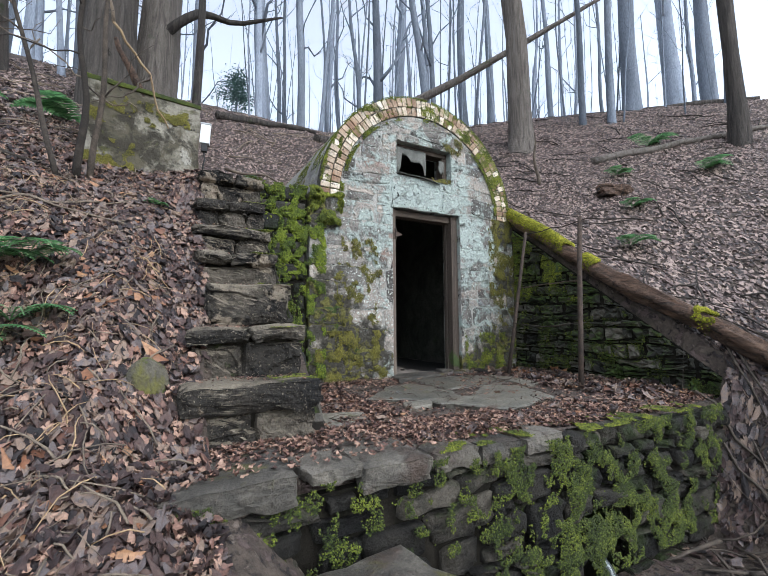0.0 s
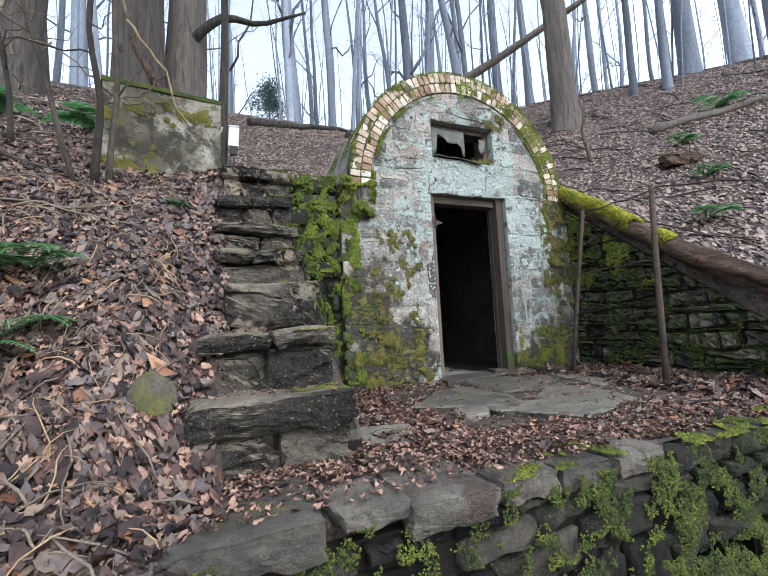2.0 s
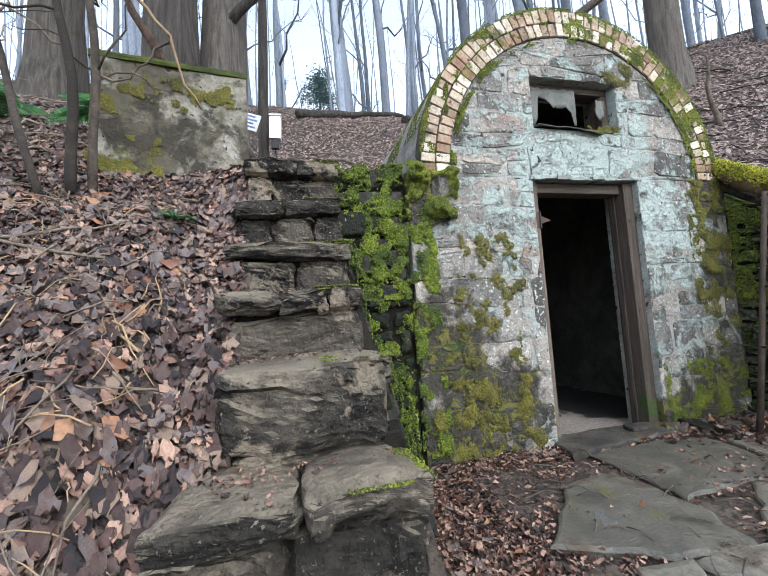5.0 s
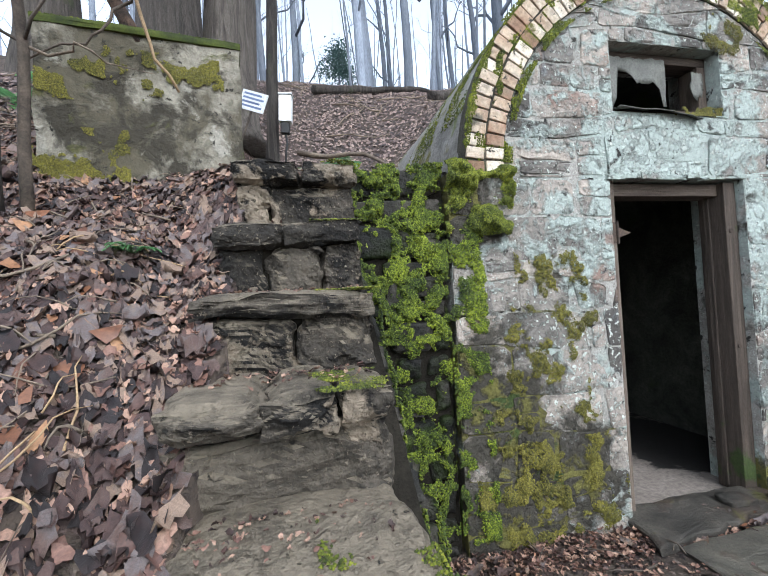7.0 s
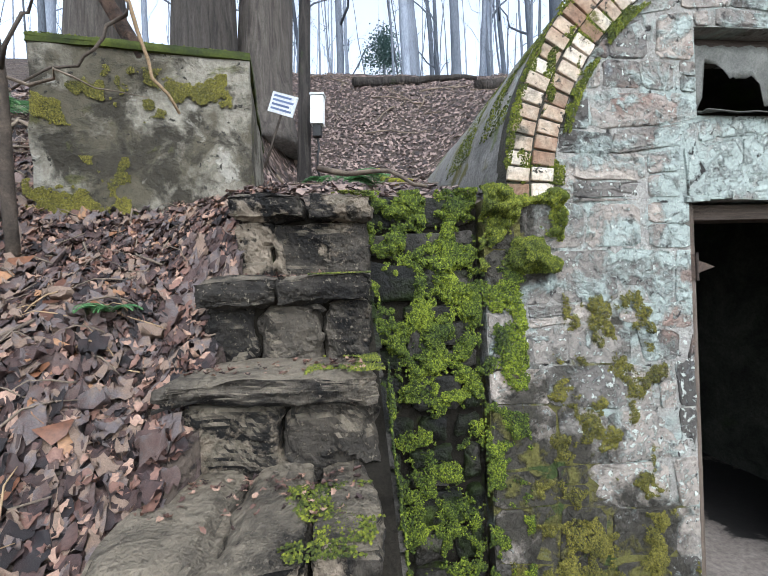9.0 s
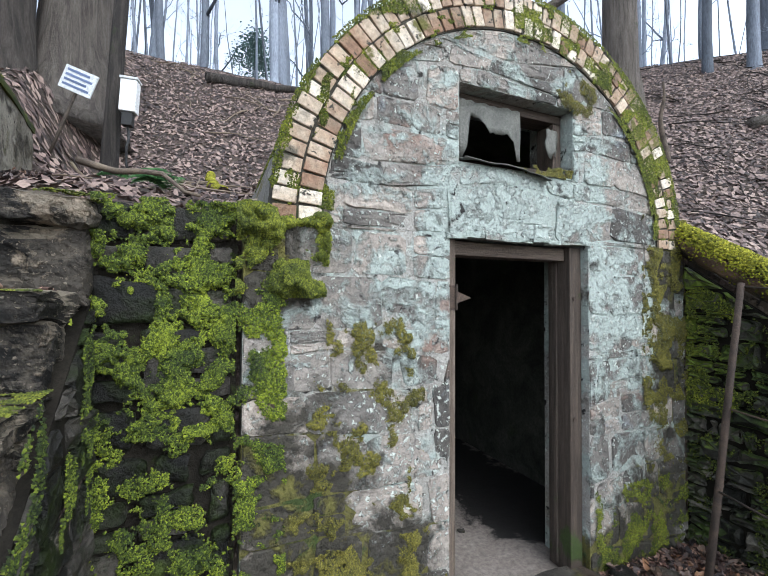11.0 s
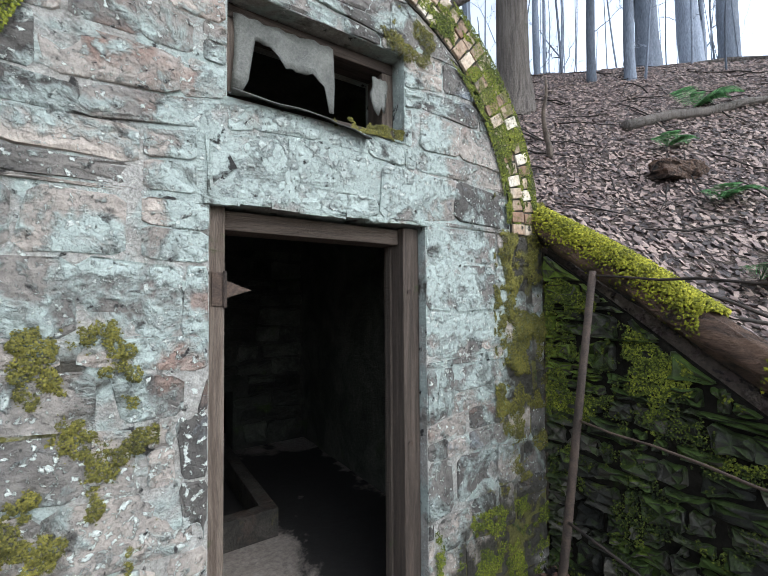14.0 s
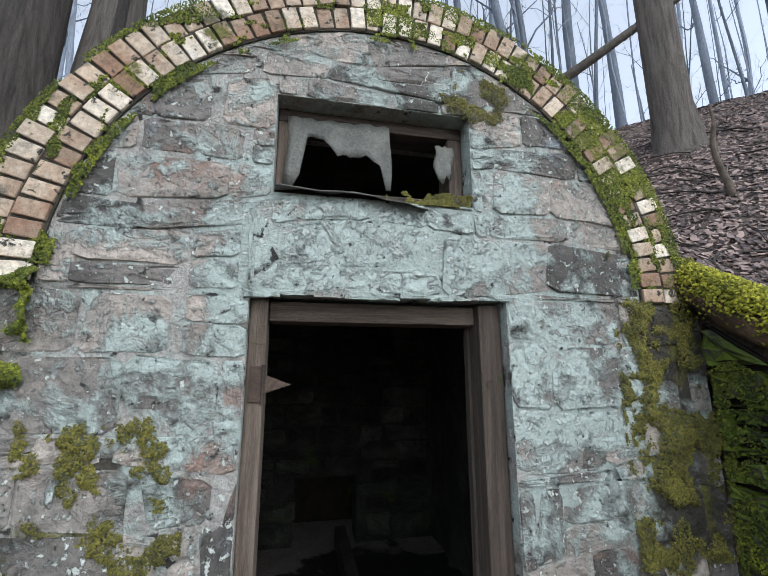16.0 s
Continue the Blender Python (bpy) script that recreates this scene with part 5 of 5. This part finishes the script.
y, z = g.uniform(-1.5, 0.0, 50000), g.uniform(0.0, 2.0, 50000)
k = (blotch(y * 1.6, z * 0.7, 5, 2) > 0.16) & (z < 1.92 + 0.88 * y)
tufts("moss_patch", np.stack([np.full(k.sum(), -2.098), y[k], z[k]], 1), np.tile(np.array([[0.8, -0.2, 0.5]]), (k.sum(), 1)), 0.011, 87, "green moss down the side of the steps", None, m_wall_moss)


# ---- ferns ----
def fern(x, y, seed, fronds=7, size=0.36, heading=None):
    f = thing("fern", "green evergreen fern with arching fronds among dead leaves", "fern", "ferns")
    r = random.Random(seed)
    base = Vector((x, y, float(ground_z(x, y)) + 0.02))
    for k in range(fronds):
        w = -1.57 + r.uniform(-1.7, 1.7)
        ln = size * r.uniform(0.7, 1.15)
        d = Vector((math.cos(w), math.sin(w), 0))
        side_ = Vector((-d.y, d.x, 0))
        vs_, fs_ = [], []
        n = 22
        spine = [d * ln * (i / n) + Vector((0, 0, ln * (1.05 * (i / n) - 0.95 * (i / n) ** 2))) for i in range(n + 1)]
        v1, f1 = tube(spine, [0.003] * (n + 1), 4)
        vs_ += v1
        fs_ += f1
        for i in range(2, n):
            ll = ln * 0.30 * math.sin(math.pi * (0.18 + 0.8 * i / n)) ** 0.8
            for sg in (-1, 1):
                a = spine[i]
                t = a + side_ * sg * ll + d * ll * 0.3 - Vector((0, 0, ll * 0.12))
                b = d * ln * 0.026
                m0 = len(vs_)
                mid = a.lerp(t, 0.5) + Vector((0, 0, 0.004))
                vs_ += [a - b * 0.7, mid - b, t, mid + b, a + b * 0.7]
                fs_.append((m0, m0 + 1, m0 + 2, m0 + 3, m0 + 4))
        put("frond", mesh_of("frond", vs_, fs_, m_fern), f)
    f.location = base
    return f


fern(-3.64, -1.20, 1, 8, 0.33)
fern(-3.85, -1.28, 2, 7, 0.31)
fern(-3.60, -1.58, 3, 7, 0.31)
fern(-3.74, -1.72, 4, 7, 0.30)
for i, (x, y, s) in enumerate(((6.9, -0.25, 0.5), (5.7, 0.9, 0.4), (7.6, 1.2, 0.6), (4.6, 0.0, 0.45), (3.4, -0.6, 0.4), (-3.9, 1.5, 0.5), (-5.0, 1.8, 0.5), (-2.25, 2.2, 0.3), (-1.95, 1.2, 0.28), (-3.03, -0.33, 0.12))):
    fern(x, y, 20 + i, 7, s)


# ---- saplings, vine, sticks ----
def stick_tubes(n, x0, x1, y0, y1, lmin, lmax, rad, seed, mat, label, keep=lambda x, y: True, name="twigs"):
    r = random.Random(seed)
    ts = []
    for k in range(n):
        x, y = r.uniform(x0, x1), r.uniform(y0, y1)
        if not keep(x, y):
            continue
        ln, w = r.uniform(lmin, lmax), r.uniform(0, 6.28)
        pts = []
        for i in range(6):
            s_ = i / 5 - 0.5
            px, py = x + math.cos(w) * ln * s_ + 0.04 * ln * math.sin(i * 1.7 + k), y + math.sin(w) * ln * s_
            pts.append((px, py, float(ground_z(px, py)) + 0.042 + rad + 0.02 * math.sin(i + k)))
        if max(p[2] for p in pts) - min(p[2] for p in pts) > ln * 0.95:
            continue
        q = rad * r.uniform(0.4, 1.4)
        ts.append(tube(pts, [q, q, q * 0.9, q * 0.75, q * 0.6, q * 0.35], 5))
    return put(name, mesh_of(name, *join_tubes(ts), mat, True), label=label, category="twigs", kind="stuff")


bank = lambda x, y: x < -2.95
stick_tubes(800, -5.0, -2.9, -3.6, 1.5, 0.08, 0.42, 0.0036, 1, m_twig, "fallen brown twigs over the leafy bank", bank)
stick_tubes(170, -4.2, -2.95, -3.6, -0.3, 0.08, 0.30, 0.003, 2, m_straw, "dry straw-coloured stalks over the leafy bank", bank)
stick_tubes(170, -2.0, 1.4, -2.3, -0.1, 0.08, 0.3, 0.004, 3, m_twig, "thin twigs over the terrace")
stick_tubes(240, 1.8, 11.0, -3.0, 7.0, 0.3, 1.3, 0.011, 4, m_twig, "fallen branches over the far slope")
stick_tubes(120, -6.0, 2.0, 0.5, 8.0, 0.3, 1.1, 0.012, 5, m_twig, "fallen branches on the hill behind", lambda x, y: not (-1.6 < x < 1.55 and y < 3.5))
stick_tubes(150, 0.4, 2.6, -3.6, -2.0, 0.3, 0.9, 0.012, 6, m_twig, "heap of fallen sticks at the end of the terrace wall", lambda x, y: y < -2.45 or x > 1.6)


def sapling(x, y, top, r0, seed, side_twigs=8, label="thin bare sapling with crooked twigs"):
    t = thing("sapling", label, "sapling", "saplings by the block")
    r = random.Random(seed)
    base = Vector((x, y, float(ground_z(x, y)) - 0.03))
    pts = bent(base, top, 16, 0.10, seed)
    vv_, ff_ = tube(pts, [r0 * (1 - 0.045 * i) for i in range(17)], 8, 0.15, seed)
    put("stem", mesh_of("stem", vv_, ff_, m_twig, True), t)
    for k in range(side_twigs):
        a = pts[r.randint(4, 15)]
        w = r.uniform(0, 6.28)
        ln = r.uniform(0.3, 0.9)
        tip = a + Vector((math.cos(w) * ln, math.sin(w) * ln * 0.6, r.uniform(-0.1, 0.5)))
        vv_, ff_ = tube(bent(a, tip, 7, 0.16, seed + k), [0.008 - 0.0009 * i for i in range(8)], 5)
        put("twig", mesh_of("twig", vv_, ff_, m_twig, True), t)
    return t


sapling(-3.60, -0.12, (-3.55, -0.50, 4.6), 0.030, 1)
sapling(-3.52, -0.06, (-3.32, -0.60, 4.6), 0.026, 2)
sapling(-3.70, -0.20, (-4.3, -0.2, 4.6), 0.022, 3)
sapling(-4.3, 0.4, (-4.6, 0.3, 5.0), 0.022, 4, 10)
sapling(-4.7, 1.1, (-4.5, 1.0, 5.5), 0.025, 5, 10)
sapling(4.50, 1.95, (4.35, 1.9, 4.9), 0.05, 6, 2, "leaning thin dead sapling on the slope")
vine = thing("hanging_vine", "pale crooked vine branch hanging over the concrete block", "branch")
for i, (a, m_, b, r0) in enumerate((((-3.42, 0.02, 3.35), (-3.12, 0.08, 2.98), (-2.95, 0.15, 2.52), 0.013), ((-3.12, 0.08, 2.98), (-3.3, 0.05, 2.72), (-3.55, 0.0, 2.55), 0.009), ((-3.42, 0.02, 3.35), (-3.55, -0.05, 3.9), (-3.5, 0.0, 4.3), 0.016))):
    pts = bent(a, m_, 5, 0.08, i) + bent(m_, b, 5, 0.08, i + 3)[1:]
    vv, ff = tube(pts, [r0 * (1 - 0.05 * k) for k in range(len(pts))], 6)
    put("stem", mesh_of("stem", vv, ff, m_straw if i == 0 else m_twig, True), vine)
broken = thing("broken_branch", "dark broken branch stub leaning on the block", "branch")
vv, ff = tube(bent((-3.18, 0.30, 2.84), (-3.42, 0.25, 3.35), 5, 0.04, 2), [0.035, 0.036, 0.034, 0.03, 0.026, 0.02], 8, 0.2, 1)
put("stem", mesh_of("stem", vv, ff, m_log, True), broken)
for i, (a, b, rad) in enumerate((((-5.2, 0.2), (-3.75, -0.12), 0.035), ((-4.8, -0.55), (-3.1, -0.75), 0.012), ((-3.9, -0.7), (-3.2, -0.45), 0.010), ((-5.6, 0.9), (-4.3, 0.35), 0.03))):
    pts = []
    for k in range(11):
        x, y = a[0] + (b[0] - a[0]) * k / 10, a[1] + (b[1] - a[1]) * k / 10 + 0.04 * math.sin(k * 1.3)
        pts.append((x, y, float(ground_z(x, y)) + 0.05))
    br = thing("fallen_branch", "dark wet branch lying across the leafy bank", "branch", "fallen branches")
    vv, ff = tube(pts, [rad * (1 - 0.05 * k) for k in range(11)], 7, 0.2, i)
    put("stem", mesh_of("stem", vv, ff, m_twig, True), br)
stump = thing("rotting_stump", "dark rotting piece of log in the leaves", "stump")
bm = rough_block(0.75, 0.28, 0.26, 91, 0.05, 7, 0.4)
part("wood", bm, m_log, stump)
stump.matrix_world = pose(4.9, 0.5, float(ground_z(4.9, 0.5)) - 0.06, 0, 0, -15)
bm = bmesh.new()
bmesh.ops.create_icosphere(bm, subdivisions=4, radius=0.12)
for v in bm.verts:
    q = v.co.copy()
    v.co = Vector((q.x * 0.95, q.y * 0.85, q.z * 1.15)) * (1 + 0.22 * noise.noise(q * 9) + 0.06 * noise.noise(q * 30))
boulder = part("boulder", bm, m_vault_moss, None, smooth=True)
tagged(boulder, "small mossy boulder beside the lowest step", "boulder")
boulder.matrix_world = pose(-3.02, -1.82, 0.33, 0, 8, 20)
roots = thing("tree_root", "thin exposed root over the mossy wall top", "root")
vv, ff = tube(bent((-2.35, 0.75, 2.44), (-1.75, 0.35, 2.22), 8, 0.1, 4), [0.02 - 0.0015 * k for k in range(9)], 6)
put("stem", mesh_of("stem", vv, ff, m_twig, True), roots)
small_log = thing("mossy_branch", "fallen branch with yellow moss lying up the leafy slope", "branch")
branch_line = [(x, y, float(ground_z(x, y)) + 0.06) for x, y in ((-1.60, 1.75), (-1.64, 2.05), (-1.63, 2.35), (-1.68, 2.65), (-1.66, 2.95), (-1.70, 3.25), (-1.69, 3.55))]
vv, ff = tube(branch_line, [0.055, 0.052, 0.05, 0.048, 0.046, 0.042, 0.036], 8, 0.25, 2)
put("stem", mesh_of("stem", vv, ff, m_log, True), small_log)
g = np.random.default_rng(47)
s_ = g.uniform(0, 5.99, 5000)
BL = np.array(branch_line)
i_ = s_.astype(int)
P = BL[i_] + (BL[i_ + 1] - BL[i_]) * (s_ - i_)[:, None]
a_ = g.normal(0, 0.8, len(s_))
N = np.stack([np.sin(a_), -0.4 * np.cos(a_), 0.9 * np.cos(a_)], 1)
k = np.array([noise.noise(Vector((q * 1.7, 0, 3))) for q in s_]) > -0.15
tufts("moss_patch", (P + N * 0.05)[k], N[k], 0.013, 48, "yellow-green moss on the fallen branch", None, m_log_moss)

# evergreen among the far trees
ever = thing("evergreen_tree", "small dark evergreen standing among bare trunks", "tree")
ez = float(ground_z(-0.2, 14.5))
vv, ff = tube([(0, 0, 0), (0.05, 0, 2.0), (0.1, 0, 4.2)], [0.06, 0.045, 0.01], 6)
put("trunk", mesh_of("trunk", vv, ff, m_hazed_bark, True), ever)
g = np.random.default_rng(3)
n = 3800
cl = g.integers(0, 26, n)
ch, cw, cr = g.uniform(0.4, 3.6, 26), g.uniform(0, 6.28, 26), g.uniform(0.1, 1.0, 26)
h = ch[cl] + g.normal(0, 0.16, n)
rad_ = cr[cl] * np.clip(1.35 - ch[cl] * 0.25, 0.3, 1.3)
wa = cw[cl]
ex, ey = rad_ * np.cos(wa) + g.normal(0, 0.22, n), rad_ * np.sin(wa) + g.normal(0, 0.22, n)
fol = leaves("foliage", ex, ey, h, 0.085, 9, m_needle, "")
for key in ("label", "category", "kind"):
    if key in fol:
        del fol[key]
fol.parent = ever
ever.location = (-0.2, 14.5, ez)
litter("leaf_litter", 900, -5.0, -2.9, -3.6, 0.6, 12, 0.065, lambda x, y, g_: x < -2.95, "scattered orange-brown leaves on the bank", m_orange_leaf)
litter("leaf_litter", 700, -2.0, 1.45, -2.3, -0.1, 13, 0.045, lambda x, y, g_: g_.random(len(x)) < np.where(on_flag(x, y), 0.12, 0.8), "scattered orange-brown leaves on the terrace", m_orange_leaf)

g = np.random.default_rng(44)
bx, by = g.uniform(-2.9, -0.9, 2600), g.uniform(-2.46, -1.95, 2600)
k = (g.random(2600) < 0.25 + 0.75 * sstep(by, -2.35, -2.1))
leaves("leaf_litter", bx[k], by[k], 0.04 - 0.02 * sstep(bx[k], -2.4, -1.2), 0.026, 44, m_crumb, "leaf crumbs lying on the cap stones", None, True)
g = np.random.default_rng(46)
tx_, ty_, tz_ = [], [], []
for k, (y, z, x0, x1, h) in enumerate(STEPS):
    back_edge = STEPS[k + 1][0] if k < len(STEPS) - 1 else y + 0.4
    tx_.append(g.uniform(x0 + 0.05, x1 - 0.04, 110))
    ty_.append(back_edge - 0.02 - np.abs(g.normal(0, 0.10, 110)).clip(0, back_edge - y - 0.05))
    tz_.append(np.full(110, z + 0.008))
leaves("leaf_litter", np.concatenate(tx_), np.concatenate(ty_), np.concatenate(tz_), 0.016, 46, m_crumb, "leaf crumbs caught on the stone treads", None, True)
litter("leaf_litter", 5000, 0.9, 3.2, -4.0, -2.0, 45, 0.055, lambda x, y, g_: (y < -2.45) | (x > 1.6), "dark wet leaves at the end of the terrace wall", m_leaf, True)

# ---- stones of the walls ----
rs = random.Random(5)
face = []
for p in courses(F_LEFT, F_RIGHT, -0.1, CZ + R_IN, 0.10, 0.27, 0.12, 0.46, rs, 0.045):
    cx, cz = sum(q[0] for q in p) / 4, sum(q[1] for q in p) / 4
    pieces = [p]
    for a, b, lo, hi in (DOOR, WIN):
        nxt = []
        for q in pieces:
            xs_, zs_ = [v[0] for v in q], [v[1] for v in q]
            if max(xs_) <= a or min(xs_) >= b or max(zs_) <= lo or min(zs_) >= hi:
                nxt.append(q)
                continue
            for c in (clip_poly(q, 1, 0, a), clip_poly(q, -1, 0, -b)):
                if len(c) > 2:
                    nxt.append(c)
            mid = clip_poly(clip_poly(q, -1, 0, -a), 1, 0, b)
            if len(mid) > 2:
                for c in (clip_poly(mid, 0, 1, lo), clip_poly(mid, 0, -1, -hi)):
                    if len(c) > 2:
                        nxt.append(c)
        pieces = nxt
    for q in pieces:
        if max(v[1] for v in q) > CZ:
            low = clip_poly(q, 0, 1, CZ)
            high = clip_poly(q, 0, -1, -CZ)
            for i in range(40):
                w = math.pi * i / 39
                if len(high) > 2:
                    high = clip_poly(high, math.cos(w), math.sin(w), CX * math.cos(w) + CZ * math.sin(w) + R_IN - 0.004)
            q = [v for v in high] if len(high) > 2 else []
            if len(low) > 2 and poly_area(low) > 0.004:
                face.append(low)
        if len(q) > 2:
            face.append(q)
lay_wall(facade, face, Matrix.Translation((0, 0.008, 0)), m_facade, 0.0025, 0.007, 0.02, 3, lumpy=0.6)

lip_r = random.Random(15)
x = -0.54
while x < 0.54:
    w = lip_r.uniform(0.05, 0.13)
    bm = hewn_block(w + 0.01, 0.05, lip_r.uniform(0.030, 0.050), lip_r.uniform(0, 50), 0.008, 4, 0.008)
    bm.transform(Matrix.Translation((x + w / 2, 0.022, 2.048 + lip_r.uniform(-0.006, 0.006))))
    part("mortar_lip", bm, m_mortar, facade, "ragged pale lime edge over the doorway")
    x += w

# brick arch, two rings
brick_arch = tagged(new("trim_arch"), "double ring of buff bricks round the arched front", "brick arch", kind="structure")
rb = random.Random(9)
av, af = [], []
for i in range(65):
    w = math.pi * i / 64
    for rr, yy in ((R_IN, -0.002), (R_OUT, -0.002), (R_OUT, 0.12), (R_IN, 0.12)):
        av.append((CX - rr * math.cos(w), yy, CZ + rr * math.sin(w)))
for i in range(64):
    for k in range(4):
        af.append((i * 4 + k, i * 4 + (k + 1) % 4, i * 4 + 4 + (k + 1) % 4, i * 4 + 4 + k))
put("joint", mesh_of("joint", av, af, m_brick_joint), brick_arch)
for ring, (ra, rbb) in enumerate(((R_IN + 0.006, R_IN + 0.112), (R_IN + 0.122, R_OUT - 0.006))):
    nb = 54 if ring == 0 else 58
    wdt = math.pi * (ra + rbb) / 2 / nb - 0.011
    h = rbb - ra
    bm = bmesh.new()
    box_bm(-wdt / 2, wdt / 2, -0.014, 0.10, -h / 2, h / 2, 0.005, bm)
    me = bpy.data.meshes.new("brick")
    bm.to_mesh(me)
    bm.free()
    me.materials.append(m_brick)
    for i in range(nb):
        w = math.pi * (i + 0.5) / nb
        rr = (ra + rbb) / 2 + rb.uniform(-0.004, 0.004)
        put("brick", me, brick_arch, m=pose(CX - rr * math.cos(w), rb.uniform(-0.004, 0.006), CZ + rr * math.sin(w), 0, math.degrees(w) - 90 + rb.uniform(-1.5, 1.5), 0))

# mossy wall between steps and front
def bm_mesh(name, bm, mat):
    me = bpy.data.meshes.new(name)
    bm.to_mesh(me)
    bm.free()
    me.materials.append(mat)
    return me


side = put("wall_side", bm_mesh("wall_side", box_bm(-2.16, -1.59, 0.06, 0.45, -0.3, 2.09), m_joint), label="wet mossy rubble wall between the steps and the front", category="wall", kind="structure")
lay_wall(side, courses(-2.16, -1.60, -0.1, 2.11, 0.10, 0.2, 0.14, 0.32, rs), Matrix.Translation((0, 0.06, 0)), m_wet_wall, 0.010, 0.035, 0.05, 4, lumpy=0.5, smooth=True)

# front terrace wall
front = put("wall_terrace", column_wall("wall_terrace", sorted({-2.92, 1.40, -0.66, -0.08} | set(np.round(np.linspace(-2.92, 1.40, 27), 3))), -2.44, -2.385, -1.3, lambda x: -0.10, [(-0.66, -0.08, -1.3, -0.58)], m_joint), label="low mossy terrace wall of rough stones", category="wall", kind="structure")
fs_ = []
for p in courses(-2.92, 1.40, -1.2, -0.10, 0.09, 0.24, 0.11, 0.42, rs, 0.05):
    cx, cz = sum(q[0] for q in p) / 4, sum(q[1] for q in p) / 4
    if abs(cx + 0.37) < 0.31 and cz < -0.60:
        continue
    fs_.append(p)
lay_wall(front, fs_, Matrix.Translation((0, -2.44, 0)), m_front_wall, 0.010, 0.05, 0.05, 6, lumpy=0.4, smooth=True)
for i in range(11):
    bm = rough_block(rs.uniform(0.2, 0.34), 0.30, rs.uniform(0.10, 0.15), 80 + i, 0.02, 4, 0.3)
    bm.transform(Matrix.Translation((-0.66 + 0.19 * i, -2.36 + rs.uniform(-0.03, 0.03), -0.17 - 0.008 * i)))
    me = bm_mesh("top_stone", bm, m_front_wall)
    me.polygons.foreach_set("use_smooth", [True] * len(me.polygons))
    put("top_stone", me, front)

# wing wall beside the fence
wing_len = 3.0
wv = [(1.54, 0.02, -0.4), (1.54, -wing_len, -0.4), (1.54, -wing_len, -0.35), (1.54, 0.02, 1.98), (1.80, 0.02, -0.4), (1.80, -wing_len, -0.4), (1.80, -wing_len, -0.35), (1.80, 0.02, 1.98)]
wing = put("wall_wing", mesh_of("wall_wing", wv, [(0, 1, 2, 3), (7, 6, 5, 4), (3, 2, 6, 7), (0, 3, 7, 4), (1, 5, 6, 2), (0, 4, 5, 1)], m_joint), label="dark damp dry-stone wing wall sloping down under the log", category="wall", kind="structure")
ws = []
for p in courses(0.0, wing_len, -0.2, 1.98, 0.07, 0.16, 0.07, 0.26, rs, 0.04):
    p = clip_poly(p, 2.30 / wing_len, 1, 1.98)
    if len(p) > 2:
        ws.append(p)
lay_wall(wing, ws, pose(1.54, 0.02, 0, 0, 0, -90), m_wing, 0.008, 0.035, 0.05, 8, lumpy=0.9)

# stones up the open side of the steps
side_2 = put("wall_steps", mesh_of("wall_steps", [(-2.115, -2.0, -0.3), (-2.115, 0.055, -0.3), (-2.115, 0.055, 1.75), (-2.115, -2.0, -0.05), (-2.2, -2.0, -0.3), (-2.2, 0.055, -0.3), (-2.2, 0.055, 1.75), (-2.2, -2.0, -0.05)], [(0, 1, 2, 3), (7, 6, 5, 4), (3, 2, 6, 7), (4, 0, 3, 7), (1, 5, 6, 2)], m_joint), label="dark wet rubble along the open side of the steps", category="wall", kind="structure")
ss = []
for p in courses(0.0, 2.05, -0.1, 1.98, 0.09, 0.2, 0.14, 0.36, rs, 0.04):
    p = clip_poly(p, -0.87, 1, -0.04)
    if len(p) > 2:
        ss.append(p)
lay_wall(side_2, ss, pose(-2.115, -2.0, 0, 0, 0, 90), m_wet_wall, 0.006, 0.014, 0.05, 14, lumpy=0.9)
